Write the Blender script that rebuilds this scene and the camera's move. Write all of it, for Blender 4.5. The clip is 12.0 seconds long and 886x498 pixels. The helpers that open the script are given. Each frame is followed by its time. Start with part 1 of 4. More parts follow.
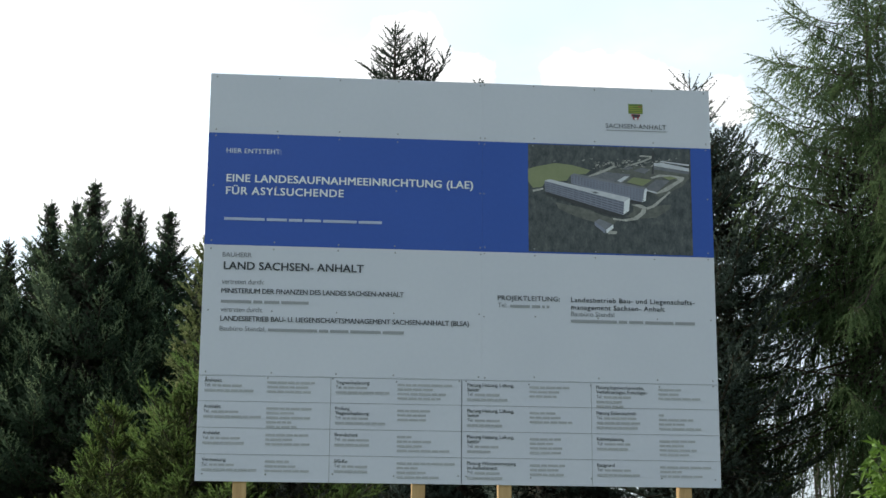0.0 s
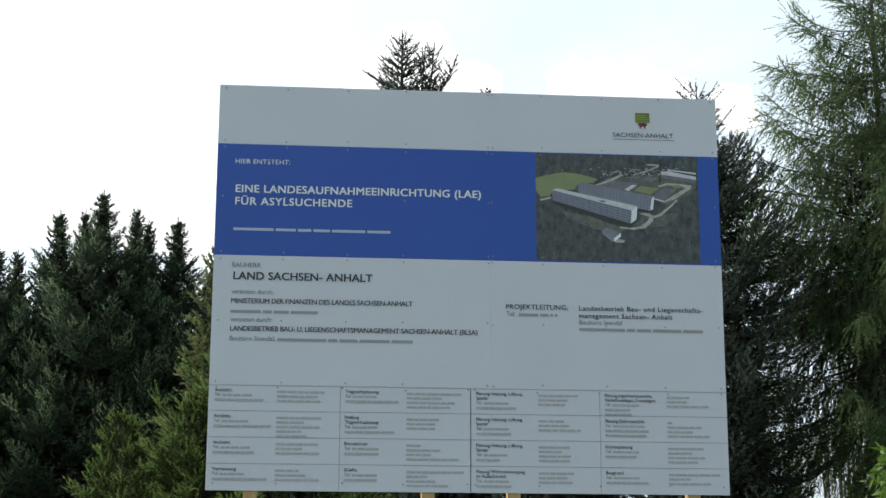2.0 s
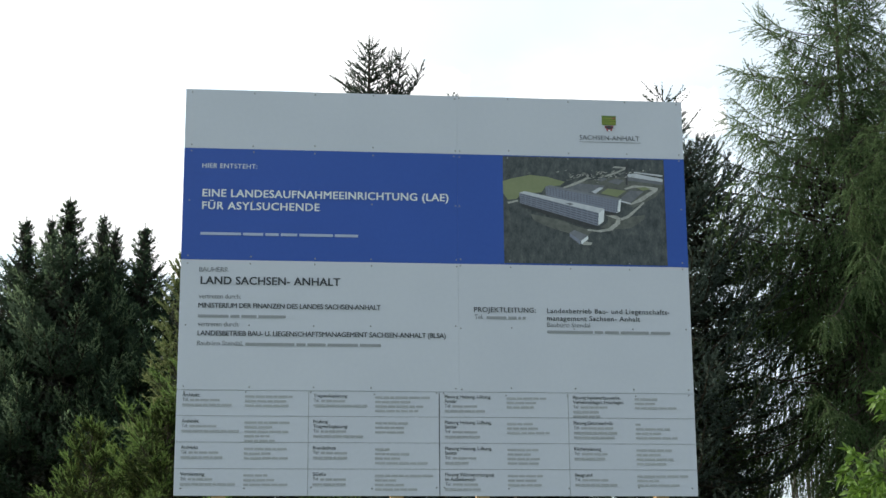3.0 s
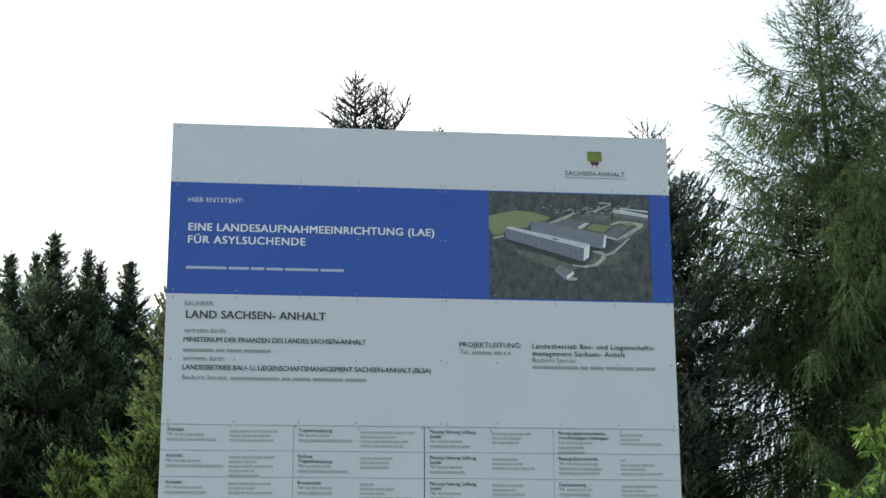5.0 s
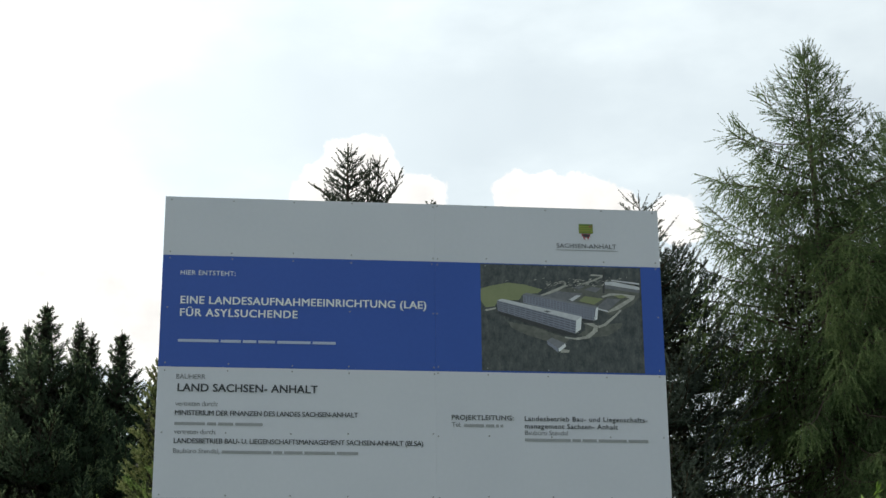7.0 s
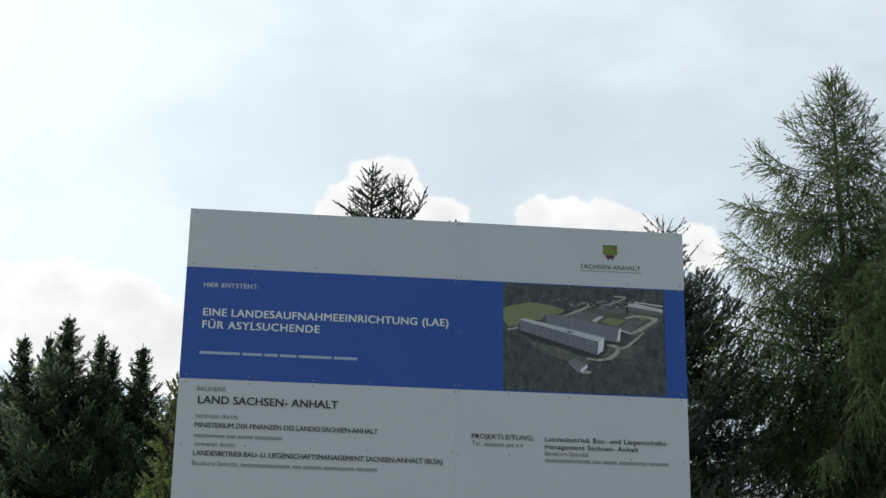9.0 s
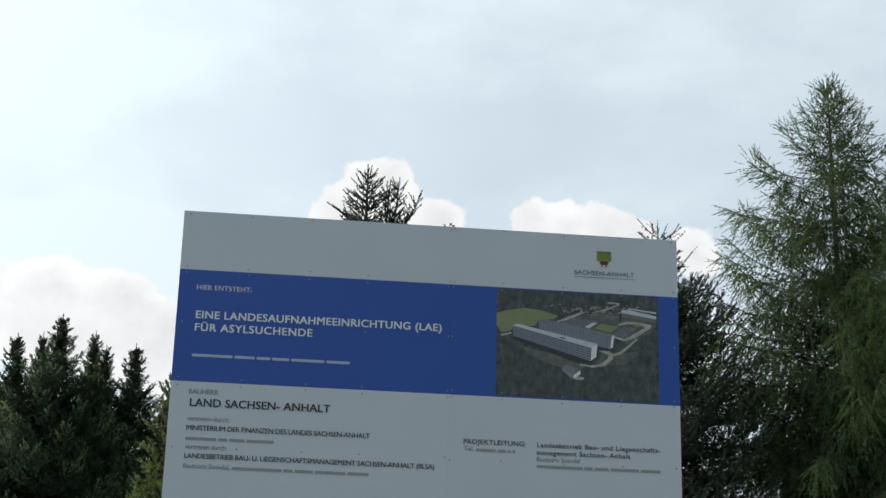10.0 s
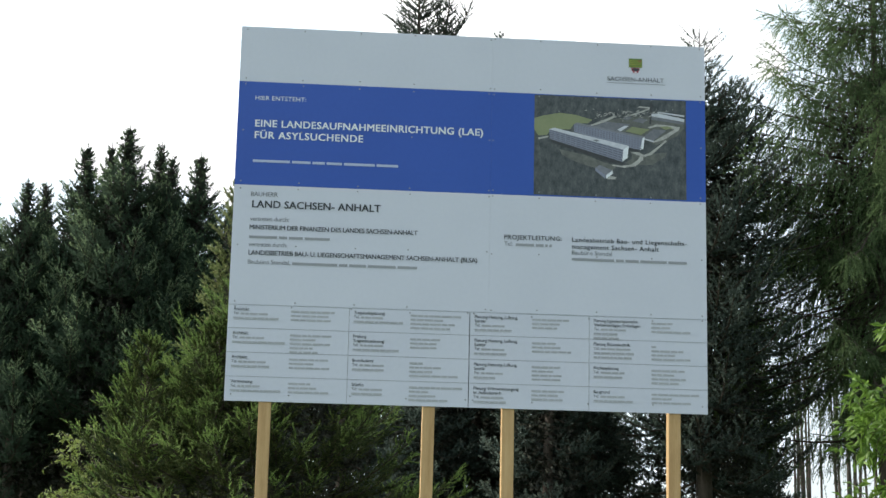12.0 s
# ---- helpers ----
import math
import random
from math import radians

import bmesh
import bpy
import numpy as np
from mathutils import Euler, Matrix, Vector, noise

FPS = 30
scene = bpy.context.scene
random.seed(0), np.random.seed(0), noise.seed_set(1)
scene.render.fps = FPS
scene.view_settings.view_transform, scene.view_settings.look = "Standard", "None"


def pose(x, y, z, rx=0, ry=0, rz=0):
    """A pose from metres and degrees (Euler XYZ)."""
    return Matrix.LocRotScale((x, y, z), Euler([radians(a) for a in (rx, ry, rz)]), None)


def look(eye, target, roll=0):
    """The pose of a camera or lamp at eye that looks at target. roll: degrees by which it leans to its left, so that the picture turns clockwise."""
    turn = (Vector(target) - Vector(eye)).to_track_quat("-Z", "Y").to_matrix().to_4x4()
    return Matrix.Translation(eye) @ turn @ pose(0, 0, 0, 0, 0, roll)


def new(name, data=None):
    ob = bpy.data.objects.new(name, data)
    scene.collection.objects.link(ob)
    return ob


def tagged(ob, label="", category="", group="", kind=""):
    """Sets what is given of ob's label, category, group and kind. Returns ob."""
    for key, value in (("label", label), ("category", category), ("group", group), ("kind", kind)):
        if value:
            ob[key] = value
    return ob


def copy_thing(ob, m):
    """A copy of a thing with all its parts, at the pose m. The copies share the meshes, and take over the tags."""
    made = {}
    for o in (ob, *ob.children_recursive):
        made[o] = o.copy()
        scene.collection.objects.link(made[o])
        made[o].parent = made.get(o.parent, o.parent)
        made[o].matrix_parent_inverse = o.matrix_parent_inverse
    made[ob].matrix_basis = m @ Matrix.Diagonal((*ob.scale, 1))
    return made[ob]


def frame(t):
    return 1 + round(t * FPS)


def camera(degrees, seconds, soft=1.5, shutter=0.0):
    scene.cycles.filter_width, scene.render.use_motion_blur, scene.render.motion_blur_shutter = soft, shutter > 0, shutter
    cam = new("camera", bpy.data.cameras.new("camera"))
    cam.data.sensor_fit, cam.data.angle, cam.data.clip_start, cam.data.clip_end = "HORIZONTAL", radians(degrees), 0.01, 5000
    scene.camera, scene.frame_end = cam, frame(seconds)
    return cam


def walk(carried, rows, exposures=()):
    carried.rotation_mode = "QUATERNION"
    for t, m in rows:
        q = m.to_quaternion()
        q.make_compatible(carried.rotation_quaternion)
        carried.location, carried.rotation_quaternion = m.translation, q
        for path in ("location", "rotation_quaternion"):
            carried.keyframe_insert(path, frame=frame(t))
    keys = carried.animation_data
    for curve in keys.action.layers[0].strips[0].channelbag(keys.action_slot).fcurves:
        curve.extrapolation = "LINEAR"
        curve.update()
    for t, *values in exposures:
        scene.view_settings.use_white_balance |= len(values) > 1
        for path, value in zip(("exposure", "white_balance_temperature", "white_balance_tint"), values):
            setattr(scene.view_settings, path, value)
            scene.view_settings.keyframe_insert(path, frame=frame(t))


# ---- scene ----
cam = camera(31.5, 12.0)
PATH = [
    (0, (-1.227, -11.901, 1.533), (-1.052, -9.958, 1.975), 0.4),
    (0.5, (-1.232, -11.916, 1.537), (-1.071, -9.972, 1.979), 0.3),
    (1, (-1.229, -11.928, 1.535), (-1.07, -9.984, 1.98), 0.2),
    (1.5, (-1.229, -11.923, 1.523), (-1.066, -9.98, 1.97), 0.4),
    (2, (-1.237, -11.954, 1.523), (-1.072, -10.013, 1.976), 0.2),
    (2.5, (-1.236, -11.941, 1.511), (-1.061, -10.003, 1.975), -0.1),
    (3, (-1.232, -11.952, 1.505), (-1.027, -10.016, 1.965), -0.4),
    (5, (-1.239, -11.967, 1.507), (-1.016, -10.044, 2.009), -0.3),
    (5.5, (-1.238, -11.95, 1.508), (-1.019, -10.044, 2.073), -0.2),
    (6, (-1.233, -11.967, 1.509), (-0.998, -10.068, 2.092), -0.5),
    (6.5, (-1.233, -11.988, 1.494), (-1.0, -10.092, 2.086), -0.4),
    (7, (-1.236, -11.987, 1.506), (-1.006, -10.09, 2.096), -0.5),
    (7.5, (-1.238, -11.974, 1.506), (-1.015, -10.084, 2.12), -0.1),
    (7.7, (-1.249, -11.938, 1.455), (-1.032, -10.053, 2.087), -0.0),
    (9.5, (-1.241, -11.96, 1.488), (-1.039, -10.068, 2.102), 1.3),
    (10, (-1.235, -11.949, 1.499), (-1.028, -10.059, 2.119), 1.5),
    (10.5, (-1.243, -11.954, 1.494), (-1.024, -10.057, 2.087), 1.6),
    (11, (-1.25, -11.964, 1.48), (-1.072, -10.033, 1.97), 1.9),
    (11.3, (-1.245, -11.935, 1.48), (-1.075, -9.986, 1.896), 1.8),
    (11.5, (-1.235, -11.95, 1.49), (-1.07, -9.997, 1.89), 1.5),
    (11.7, (-1.227, -11.945, 1.489), (-1.063, -9.992, 1.886), 1.6),
    (11.8, (-1.231, -11.951, 1.458), (-1.067, -9.997, 1.85), 1.6),
    (11.9, (-1.216, -12.1, 1.43), (-1.057, -10.144, 1.813), 1.3),
    (12, (-1.161, -12.884, 1.24), (-1.021, -10.926, 1.62), 1.3),
]
EXPOSURES = [(0, 0.26, 6500, 10), (1.5, 0.28, 6500, 10), (3, 0.38, 6500, 10), (5, 0.58, 6500, 10), (5.5, 0.56, 6600, 10), (6, 0.22, 6800, 10), (7, 0.05, 6850, 10), (7.7, -0.02, 6850, 10), (9.5, -0.18, 6500, 10), (10.5, -0.2, 6500, 10), (11, 0.08, 6500, 10), (11.7, 0.55, 6500, 10), (12, 0.66, 6500, 10)]
walk(cam, [(t, look(eye, target, roll)) for t, eye, target, roll in PATH], EXPOSURES)

# ---- world, sun ----
SUN_FROM = Vector((-0.80, 0.26, 0.62)).normalized()
sun_data = bpy.data.lights.new("sun", "SUN")
sun_data.energy, sun_data.angle, sun_data.color = 3.0, radians(1.5), (1.0, 0.95, 0.86)
sun = new("sun", sun_data)
sun.matrix_world = look(SUN_FROM * 60, (0, 0, 0))


def make_world():
    """A hazy summer sky: Nishita blue, a thin white veil, and cumulus low over the trees."""
    world = bpy.data.worlds.new("sky")
    scene.world = world
    world.use_nodes = True
    nt = world.node_tree
    nt.nodes.clear()
    N = lambda kind, **kw: make_node(nt, kind, **kw)
    out, bg = N("ShaderNodeOutputWorld"), N("ShaderNodeBackground")
    nt.links.new(bg.outputs[0], out.inputs[0])
    bg.inputs["Strength"].default_value = 0.1
    sky = N("ShaderNodeTexSky", sky_type="NISHITA", sun_disc=False, sun_elevation=math.asin(SUN_FROM.z),
            sun_rotation=math.atan2(SUN_FROM.x, SUN_FROM.y), dust_density=1.5, altitude=50.0)
    tc, sep = N("ShaderNodeTexCoord"), N("ShaderNodeSeparateXYZ")
    nt.links.new(tc.outputs["Generated"], sep.inputs[0])

    def m(op, a, b=None, c=None):
        nd = N("ShaderNodeMath", operation=op)
        for k, v in enumerate((a, b, c)):
            if v is None:
                continue
            if isinstance(v, (int, float)):
                nd.inputs[k].default_value = v
            else:
                nt.links.new(v, nd.inputs[k])
        return nd.outputs[0]

    def ramp(v, a, b, lo=0.0, hi=1.0):
        nd = N("ShaderNodeMapRange", interpolation_type="SMOOTHSTEP")
        nt.links.new(v, nd.inputs[0])
        for k, w in ((1, a), (2, b), (3, lo), (4, hi)):
            nd.inputs[k].default_value = w
        return nd.outputs[0]

    def fbm(scale, detail, rough=0.55, stretch=(1, 1, 1)):
        mp, nz = N("ShaderNodeMapping"), N("ShaderNodeTexNoise")
        nt.links.new(tc.outputs["Generated"], mp.inputs[0])
        mp.inputs["Scale"].default_value = stretch
        nt.links.new(mp.outputs[0], nz.inputs["Vector"])
        nz.inputs["Scale"].default_value, nz.inputs["Detail"].default_value = scale, detail
        nz.inputs["Roughness"].default_value = rough
        return nz.outputs["Fac"]

    ahead = m("MAXIMUM", sep.outputs[1], 0.05)
    n1, n2, n3 = fbm(34.0, 5.0, 0.6), fbm(31.0, 5.0, 0.6, (1.1, 1.0, 1.3)), fbm(11.0, 3.0)
    u = m("ADD", m("DIVIDE", sep.outputs[0], ahead), m("MULTIPLY", m("SUBTRACT", n1, 0.5), 0.030))
    v = m("ADD", m("DIVIDE", sep.outputs[2], ahead), m("MULTIPLY", m("SUBTRACT", n2, 0.5), 0.030))
    puffs = [(0.065, 0.365, 0.028), (0.042, 0.347, 0.024), (0.104, 0.346, 0.021), (0.172, 0.350, 0.021), (0.197, 0.350, 0.020),
             (0.221, 0.351, 0.020), (0.240, 0.343, 0.017), (0.284, 0.336, 0.020), (-0.185, 0.270, 0.036), (-0.148, 0.268, 0.040),
             (-0.108, 0.262, 0.038), (-0.075, 0.250, 0.036), (-0.24, 0.27, 0.05)]
    near = None
    for cu, cv, r in puffs:
        du, dv = m("SUBTRACT", u, cu), m("SUBTRACT", v, cv)
        d = m("SUBTRACT", m("SQRT", m("ADD", m("MULTIPLY", du, du), m("MULTIPLY", dv, dv))), r)
        near = d if near is None else m("SMOOTH_MIN", near, d, 0.006)
    heap = ramp(near, 0.0010, -0.0028)
    heap = m("MULTIPLY", heap, ramp(sep.outputs[1], 0.3, 0.5))
    # the haze whitens towards the horizon and towards the sun
    low = ramp(sep.outputs[2], 0.34, 0.16)
    sunward = N("ShaderNodeVectorMath", operation="DOT_PRODUCT")
    nt.links.new(tc.outputs["Generated"], sunward.inputs[0])
    sunward.inputs[1].default_value = SUN_FROM
    glow = ramp(sunward.outputs["Value"], 0.25, 1.0, 0.0, 1.0)
    side = ramp(sunward.outputs["Value"], -0.40, 0.26, 0.0, 1.0)
    veil = m("ADD", ramp(fbm(4.2, 6.0, 0.55, (1, 1, 2.2)), 0.36, 0.70, 0.74, 0.98), m("MULTIPLY", m("SUBTRACT", n3, 0.5), 0.15))
    veil = m("MAXIMUM", veil, m("MULTIPLY", low, 0.85))
    veil = m("MINIMUM", m("ADD", veil, m("MULTIPLY", glow, 0.5)), 1.0)
    veil = m("MULTIPLY", veil, m("ADD", 0.25, m("MULTIPLY", side, 0.75)))
    # clouds: white, a little greyer inside
    inner = m("MULTIPLY", ramp(near, 0.0, -0.022, 1.0, 0.90), m("ADD", 1.0, m("MULTIPLY", glow, 0.3)))
    white = N("ShaderNodeCombineColor")
    shade = m("MULTIPLY", m("ADD", 8.6, m("MULTIPLY", n1, 4.2)), inner)
    for k, f in enumerate((0.99, 1.0, 1.01)):
        nt.links.new(m("MULTIPLY", shade, f), white.inputs[k])
    thin = N("ShaderNodeCombineColor")
    bright = m("ADD", 2.0, m("ADD", m("MULTIPLY", side, 8.4), m("MULTIPLY", glow, 2.4)))
    hot = m("MULTIPLY", m("MULTIPLY", glow, glow), 2.4)
    for k, f in enumerate((0.872, 0.997, 1.075)):
        nt.links.new(m("ADD", m("MULTIPLY", bright, f), hot), thin.inputs[k])

    def mix(fac, a, b):
        nd = N("ShaderNodeMix", data_type="RGBA")
        nt.links.new(fac, nd.inputs[0])
        nt.links.new(a, nd.inputs[6])
        nt.links.new(b, nd.inputs[7])
        return nd.outputs[2]

    nt.links.new(mix(heap, mix(veil, sky.outputs[0], thin.outputs[0]), white.outputs[0]), bg.inputs["Color"])


def make_node(nt, kind, **kw):
    nd = nt.nodes.new(kind)
    for key, value in kw.items():
        setattr(nd, key, value)
    return nd


make_world()

# ---- materials ----


def surface(name, stops, scale=6.0, fine=60.0, rough=0.7, bump=0.2, island=0.0, spec=0.35, translucent=0.0, obj_random=0.0, stretch=(1, 1, 1), metal=0.0):
    """A procedural surface: a colour ramp over coarse and fine noise, with fine relief."""
    mat = bpy.data.materials.new(name)
    mat.use_nodes = True
    nt = mat.node_tree
    nt.nodes.clear()
    N = lambda kind, **kw: make_node(nt, kind, **kw)
    link = nt.links.new
    out, bsdf = N("ShaderNodeOutputMaterial"), N("ShaderNodeBsdfPrincipled")
    tc, mp = N("ShaderNodeTexCoord"), N("ShaderNodeMapping")
    link(tc.outputs["Object"], mp.inputs[0])
    mp.inputs["Scale"].default_value = stretch
    big, small = N("ShaderNodeTexNoise"), N("ShaderNodeTexNoise")
    for nz, sc, det in ((big, scale, 4.0), (small, fine, 3.0)):
        link(mp.outputs[0], nz.inputs["Vector"])
        nz.inputs["Scale"].default_value, nz.inputs["Detail"].default_value = sc, det
    mixv = N("ShaderNodeMath", operation="MULTIPLY_ADD")
    link(small.outputs["Fac"], mixv.inputs[0])
    mixv.inputs[1].default_value = 0.35
    half = N("ShaderNodeMath", operation="MULTIPLY")
    link(big.outputs["Fac"], half.inputs[0])
    half.inputs[1].default_value = 0.65
    link(half.outputs[0], mixv.inputs[2])
    value = mixv.outputs[0]
    for amount, node_kind, socket in ((island, "ShaderNodeNewGeometry", "Random Per Island"), (obj_random, "ShaderNodeObjectInfo", "Random")):
        if amount:
            src, add, sub = N(node_kind), N("ShaderNodeMath", operation="MULTIPLY_ADD"), N("ShaderNodeMath", operation="SUBTRACT")
            link(src.outputs[socket], sub.inputs[0])
            sub.inputs[1].default_value = 0.5
            link(sub.outputs[0], add.inputs[0])
            add.inputs[1].default_value = amount
            link(value, add.inputs[2])
            value = add.outputs[0]
    cr = N("ShaderNodeValToRGB")
    link(value, cr.inputs[0])
    els = cr.color_ramp.elements
    while len(els) < len(stops):
        els.new(0.5)
    for e, (p, c) in zip(els, stops):
        e.position, e.color = p, (*c, 1)
    link(cr.outputs[0], bsdf.inputs["Base Color"])
    bsdf.inputs["Roughness"].default_value, bsdf.inputs["Specular IOR Level"].default_value = rough, spec
    bsdf.inputs["Metallic"].default_value = metal
    if bump:
        bp = N("ShaderNodeBump")
        bp.inputs["Strength"].default_value, bp.inputs["Distance"].default_value = bump, 0.01
        link(small.outputs["Fac"], bp.inputs["Height"])
        link(bp.outputs[0], bsdf.inputs["Normal"])
    last = bsdf.outputs[0]
    if translucent:
        tr, mx = N("ShaderNodeBsdfTranslucent"), N("ShaderNodeMixShader")
        link(cr.outputs[0], tr.inputs[0])
        mx.inputs[0].default_value = translucent
        link(bsdf.outputs[0], mx.inputs[1])
        link(tr.outputs[0], mx.inputs[2])
        last = mx.outputs[0]
    link(last, out.inputs[0])
    return mat


def two(a, b):
    return [(0.3, a), (0.7, b)]


M_WHITE = surface("white_coated_sheet", two((0.535, 0.552, 0.622), (0.575, 0.590, 0.658)), 1.3, 30, 0.38, 0.015, obj_random=0.12)
M_BLUE = surface("blue_printed_sheet", two((0.027, 0.080, 0.355), (0.033, 0.092, 0.395)), 1.3, 30, 0.36, 0.015, obj_random=0.1)
M_INK = surface("dark_print", two((0.035, 0.04, 0.05), (0.05, 0.055, 0.065)), 8, 60, 0.5, 0)
M_INK_SOFT = surface("grey_print", two((0.14, 0.15, 0.165), (0.18, 0.19, 0.205)), 8, 60, 0.5, 0)
M_BAR = surface("faint_print", two((0.26, 0.27, 0.29), (0.31, 0.32, 0.34)), 8, 60, 0.5, 0, spec=0.2)
M_FAINT = surface("table_small_print", two((0.35, 0.36, 0.38), (0.41, 0.42, 0.44)), 8, 60, 0.5, 0, spec=0.2)
M_LINE = surface("table_rule_print", two((0.24, 0.26, 0.28), (0.28, 0.30, 0.32)), 8, 60, 0.5, 0)
M_PALE_INK = surface("white_print", two((0.66, 0.70, 0.74), (0.72, 0.75, 0.78)), 8, 60, 0.5, 0)
M_PALE_SOFT = surface("pale_print", two((0.36, 0.42, 0.58), (0.40, 0.46, 0.62)), 8, 60, 0.5, 0)
M_STEEL = surface("zinc_screw", two((0.20, 0.205, 0.215), (0.30, 0.305, 0.315)), 20, 90, 0.5, 0.05, metal=0.4)
M_ALU = surface("sheet_edge", two((0.5, 0.51, 0.52), (0.6, 0.6, 0.6)), 4, 60, 0.45, 0.02)
M_POST = surface("planed_pine", [(0.25, (0.34, 0.20, 0.085)), (0.5, (0.46, 0.295, 0.135)), (0.75, (0.54, 0.37, 0.185))], 3.0, 26, 0.65, 0.12,
                 obj_random=0.15, stretch=(9, 9, 0.7))
M_HEAD = surface("small_bold_print", two((0.11, 0.12, 0.13), (0.15, 0.16, 0.17)), 8, 60, 0.5, 0)
M_BARK = surface("conifer_bark", [(0.3, (0.035, 0.028, 0.022)), (0.7, (0.11, 0.085, 0.065))], 5, 40, 0.9, 0.7, stretch=(2, 2, 0.5))
M_TWIG = surface("twig_bark", two((0.030, 0.024, 0.017), (0.065, 0.050, 0.034)), 8, 40, 0.85, 0.2)
M_DEAD = surface("dead_inner_twigs", two((0.036, 0.038, 0.030), (0.066, 0.068, 0.052)), 3, 20, 0.9, 0, island=0.4, spec=0.1)
# old fir needles are dark; shade between the boughs is added to the colour
M_FIR = surface("fir_needles", [(0.25, (0.032, 0.055, 0.034)), (0.55, (0.053, 0.083, 0.049)), (0.85, (0.088, 0.121, 0.073))], 1.6, 9, 0.8, 0, island=0.25, translucent=0.12, obj_random=0.12, spec=0.06)
M_SPRUCE = surface("spruce_needles", [(0.25, (0.036, 0.053, 0.043)), (0.55, (0.061, 0.085, 0.066)), (0.85, (0.104, 0.130, 0.097))], 1.4, 9, 0.7, 0, island=0.25, translucent=0.25, obj_random=0.1, spec=0.15)
# paler young growth, raised further to paint the tips as lit
M_FIR_TIP = surface("young_lit_fir_needles", [(0.25, (0.094, 0.143, 0.075)), (0.55, (0.162, 0.223, 0.115)), (0.85, (0.259, 0.316, 0.171))], 1.6, 9, 0.8, 0, island=0.25, translucent=0.2, obj_random=0.12, spec=0.06)
M_SPRUCE_TIP = surface("young_spruce_needles", [(0.25, (0.071, 0.092, 0.071)), (0.55, (0.115, 0.140, 0.106)), (0.85, (0.172, 0.196, 0.144))], 1.4, 9, 0.8, 0, island=0.25, translucent=0.35, spec=0.06)
# outer juniper sprays: sunlight on the plumes is put into this lighter colour
M_JUNIPER_TIP = surface("lit_juniper_sprays", [(0.25, (0.090, 0.140, 0.042)), (0.55, (0.156, 0.230, 0.067)), (0.85, (0.255, 0.330, 0.104))], 1.3, 8, 0.7, 0, island=0.5, translucent=0.35, spec=0.06)
M_LARCH = surface("larch_needles", [(0.25, (0.052, 0.086, 0.037)), (0.55, (0.090, 0.141, 0.062)), (0.85, (0.154, 0.220, 0.096))], 1.2, 8, 0.8, 0, island=0.25, translucent=0.4, spec=0.05)
M_LARCH_TIP = surface("young_larch_needles", [(0.25, (0.066, 0.106, 0.045)), (0.55, (0.111, 0.161, 0.068)), (0.85, (0.172, 0.231, 0.103))], 1.2, 8, 0.8, 0, island=0.25, translucent=0.45, spec=0.05)
# inner juniper sprays: kept dark, the shade inside the bush is in the colour
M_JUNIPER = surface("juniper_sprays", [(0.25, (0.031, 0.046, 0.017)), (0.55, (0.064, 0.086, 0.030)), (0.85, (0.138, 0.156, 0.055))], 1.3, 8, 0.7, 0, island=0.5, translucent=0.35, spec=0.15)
M_PALE = surface("cypress_sprays", [(0.25, (0.111, 0.143, 0.058)), (0.55, (0.190, 0.226, 0.088)), (0.85, (0.340, 0.335, 0.155))], 1.3, 8, 0.7, 0, island=0.5, translucent=0.35, spec=0.15)
M_LEAF = surface("ash_leaves", [(0.25, (0.09, 0.16, 0.025)), (0.55, (0.145, 0.245, 0.04)), (0.85, (0.22, 0.33, 0.07))], 2, 20, 0.45, 0, island=0.5, translucent=0.4)
M_BUSH = surface("elder_leaves", [(0.25, (0.13, 0.17, 0.045)), (0.55, (0.22, 0.27, 0.07)), (0.85, (0.32, 0.35, 0.12))], 2, 20, 0.5, 0, island=0.5, translucent=0.35)
M_GRASS = surface("meadow_grass", [(0.3, (0.035, 0.055, 0.018)), (0.5, (0.06, 0.085, 0.028)), (0.75, (0.11, 0.11, 0.05))], 0.6, 14, 0.9, 0.6)
M_PHOTO_WOOD = surface("photo_woodland", [(0.36, (0.035, 0.042, 0.047)), (0.46, (0.058, 0.067, 0.070)), (0.56, (0.081, 0.091, 0.092)), (0.68, (0.119, 0.128, 0.124))], 17, 60, 0.4, 0, stretch=(1.3, 1, 0.75))
M_PHOTO_FIELD = surface("photo_meadow", two((0.190, 0.218, 0.116), (0.247, 0.270, 0.149)), 5, 30, 0.45, 0)
M_PHOTO_WALL = surface("photo_facade", two((0.190, 0.207, 0.270), (0.241, 0.258, 0.328)), 16, 60, 0.45, 0)
M_PHOTO_GLASS = surface("photo_windows", two((0.105, 0.115, 0.155), (0.135, 0.145, 0.190)), 16, 60, 0.45, 0)
M_PHOTO_FLAT = surface("photo_flat_roof", two((0.16, 0.17, 0.195), (0.22, 0.23, 0.26)), 16, 60, 0.45, 0)
M_PHOTO_ROOF = surface("photo_roof", two((0.440, 0.462, 0.515), (0.594, 0.605, 0.650)), 14, 60, 0.45, 0)
M_PHOTO_LIGHT = surface("photo_gable", two((0.66, 0.69, 0.73), (0.74, 0.76, 0.80)), 14, 60, 0.45, 0)
M_PHOTO_DARK = surface("photo_shadow", two((0.035, 0.037, 0.042), (0.06, 0.062, 0.066)), 20, 60, 0.45, 0)
M_PHOTO_GREY = surface("photo_low_roof", two((0.111, 0.117, 0.137), (0.195, 0.202, 0.224)), 16, 60, 0.45, 0)
M_PHOTO_PATH = surface("photo_path", two((0.255, 0.255, 0.240), (0.495, 0.488, 0.458)), 22, 60, 0.45, 0)
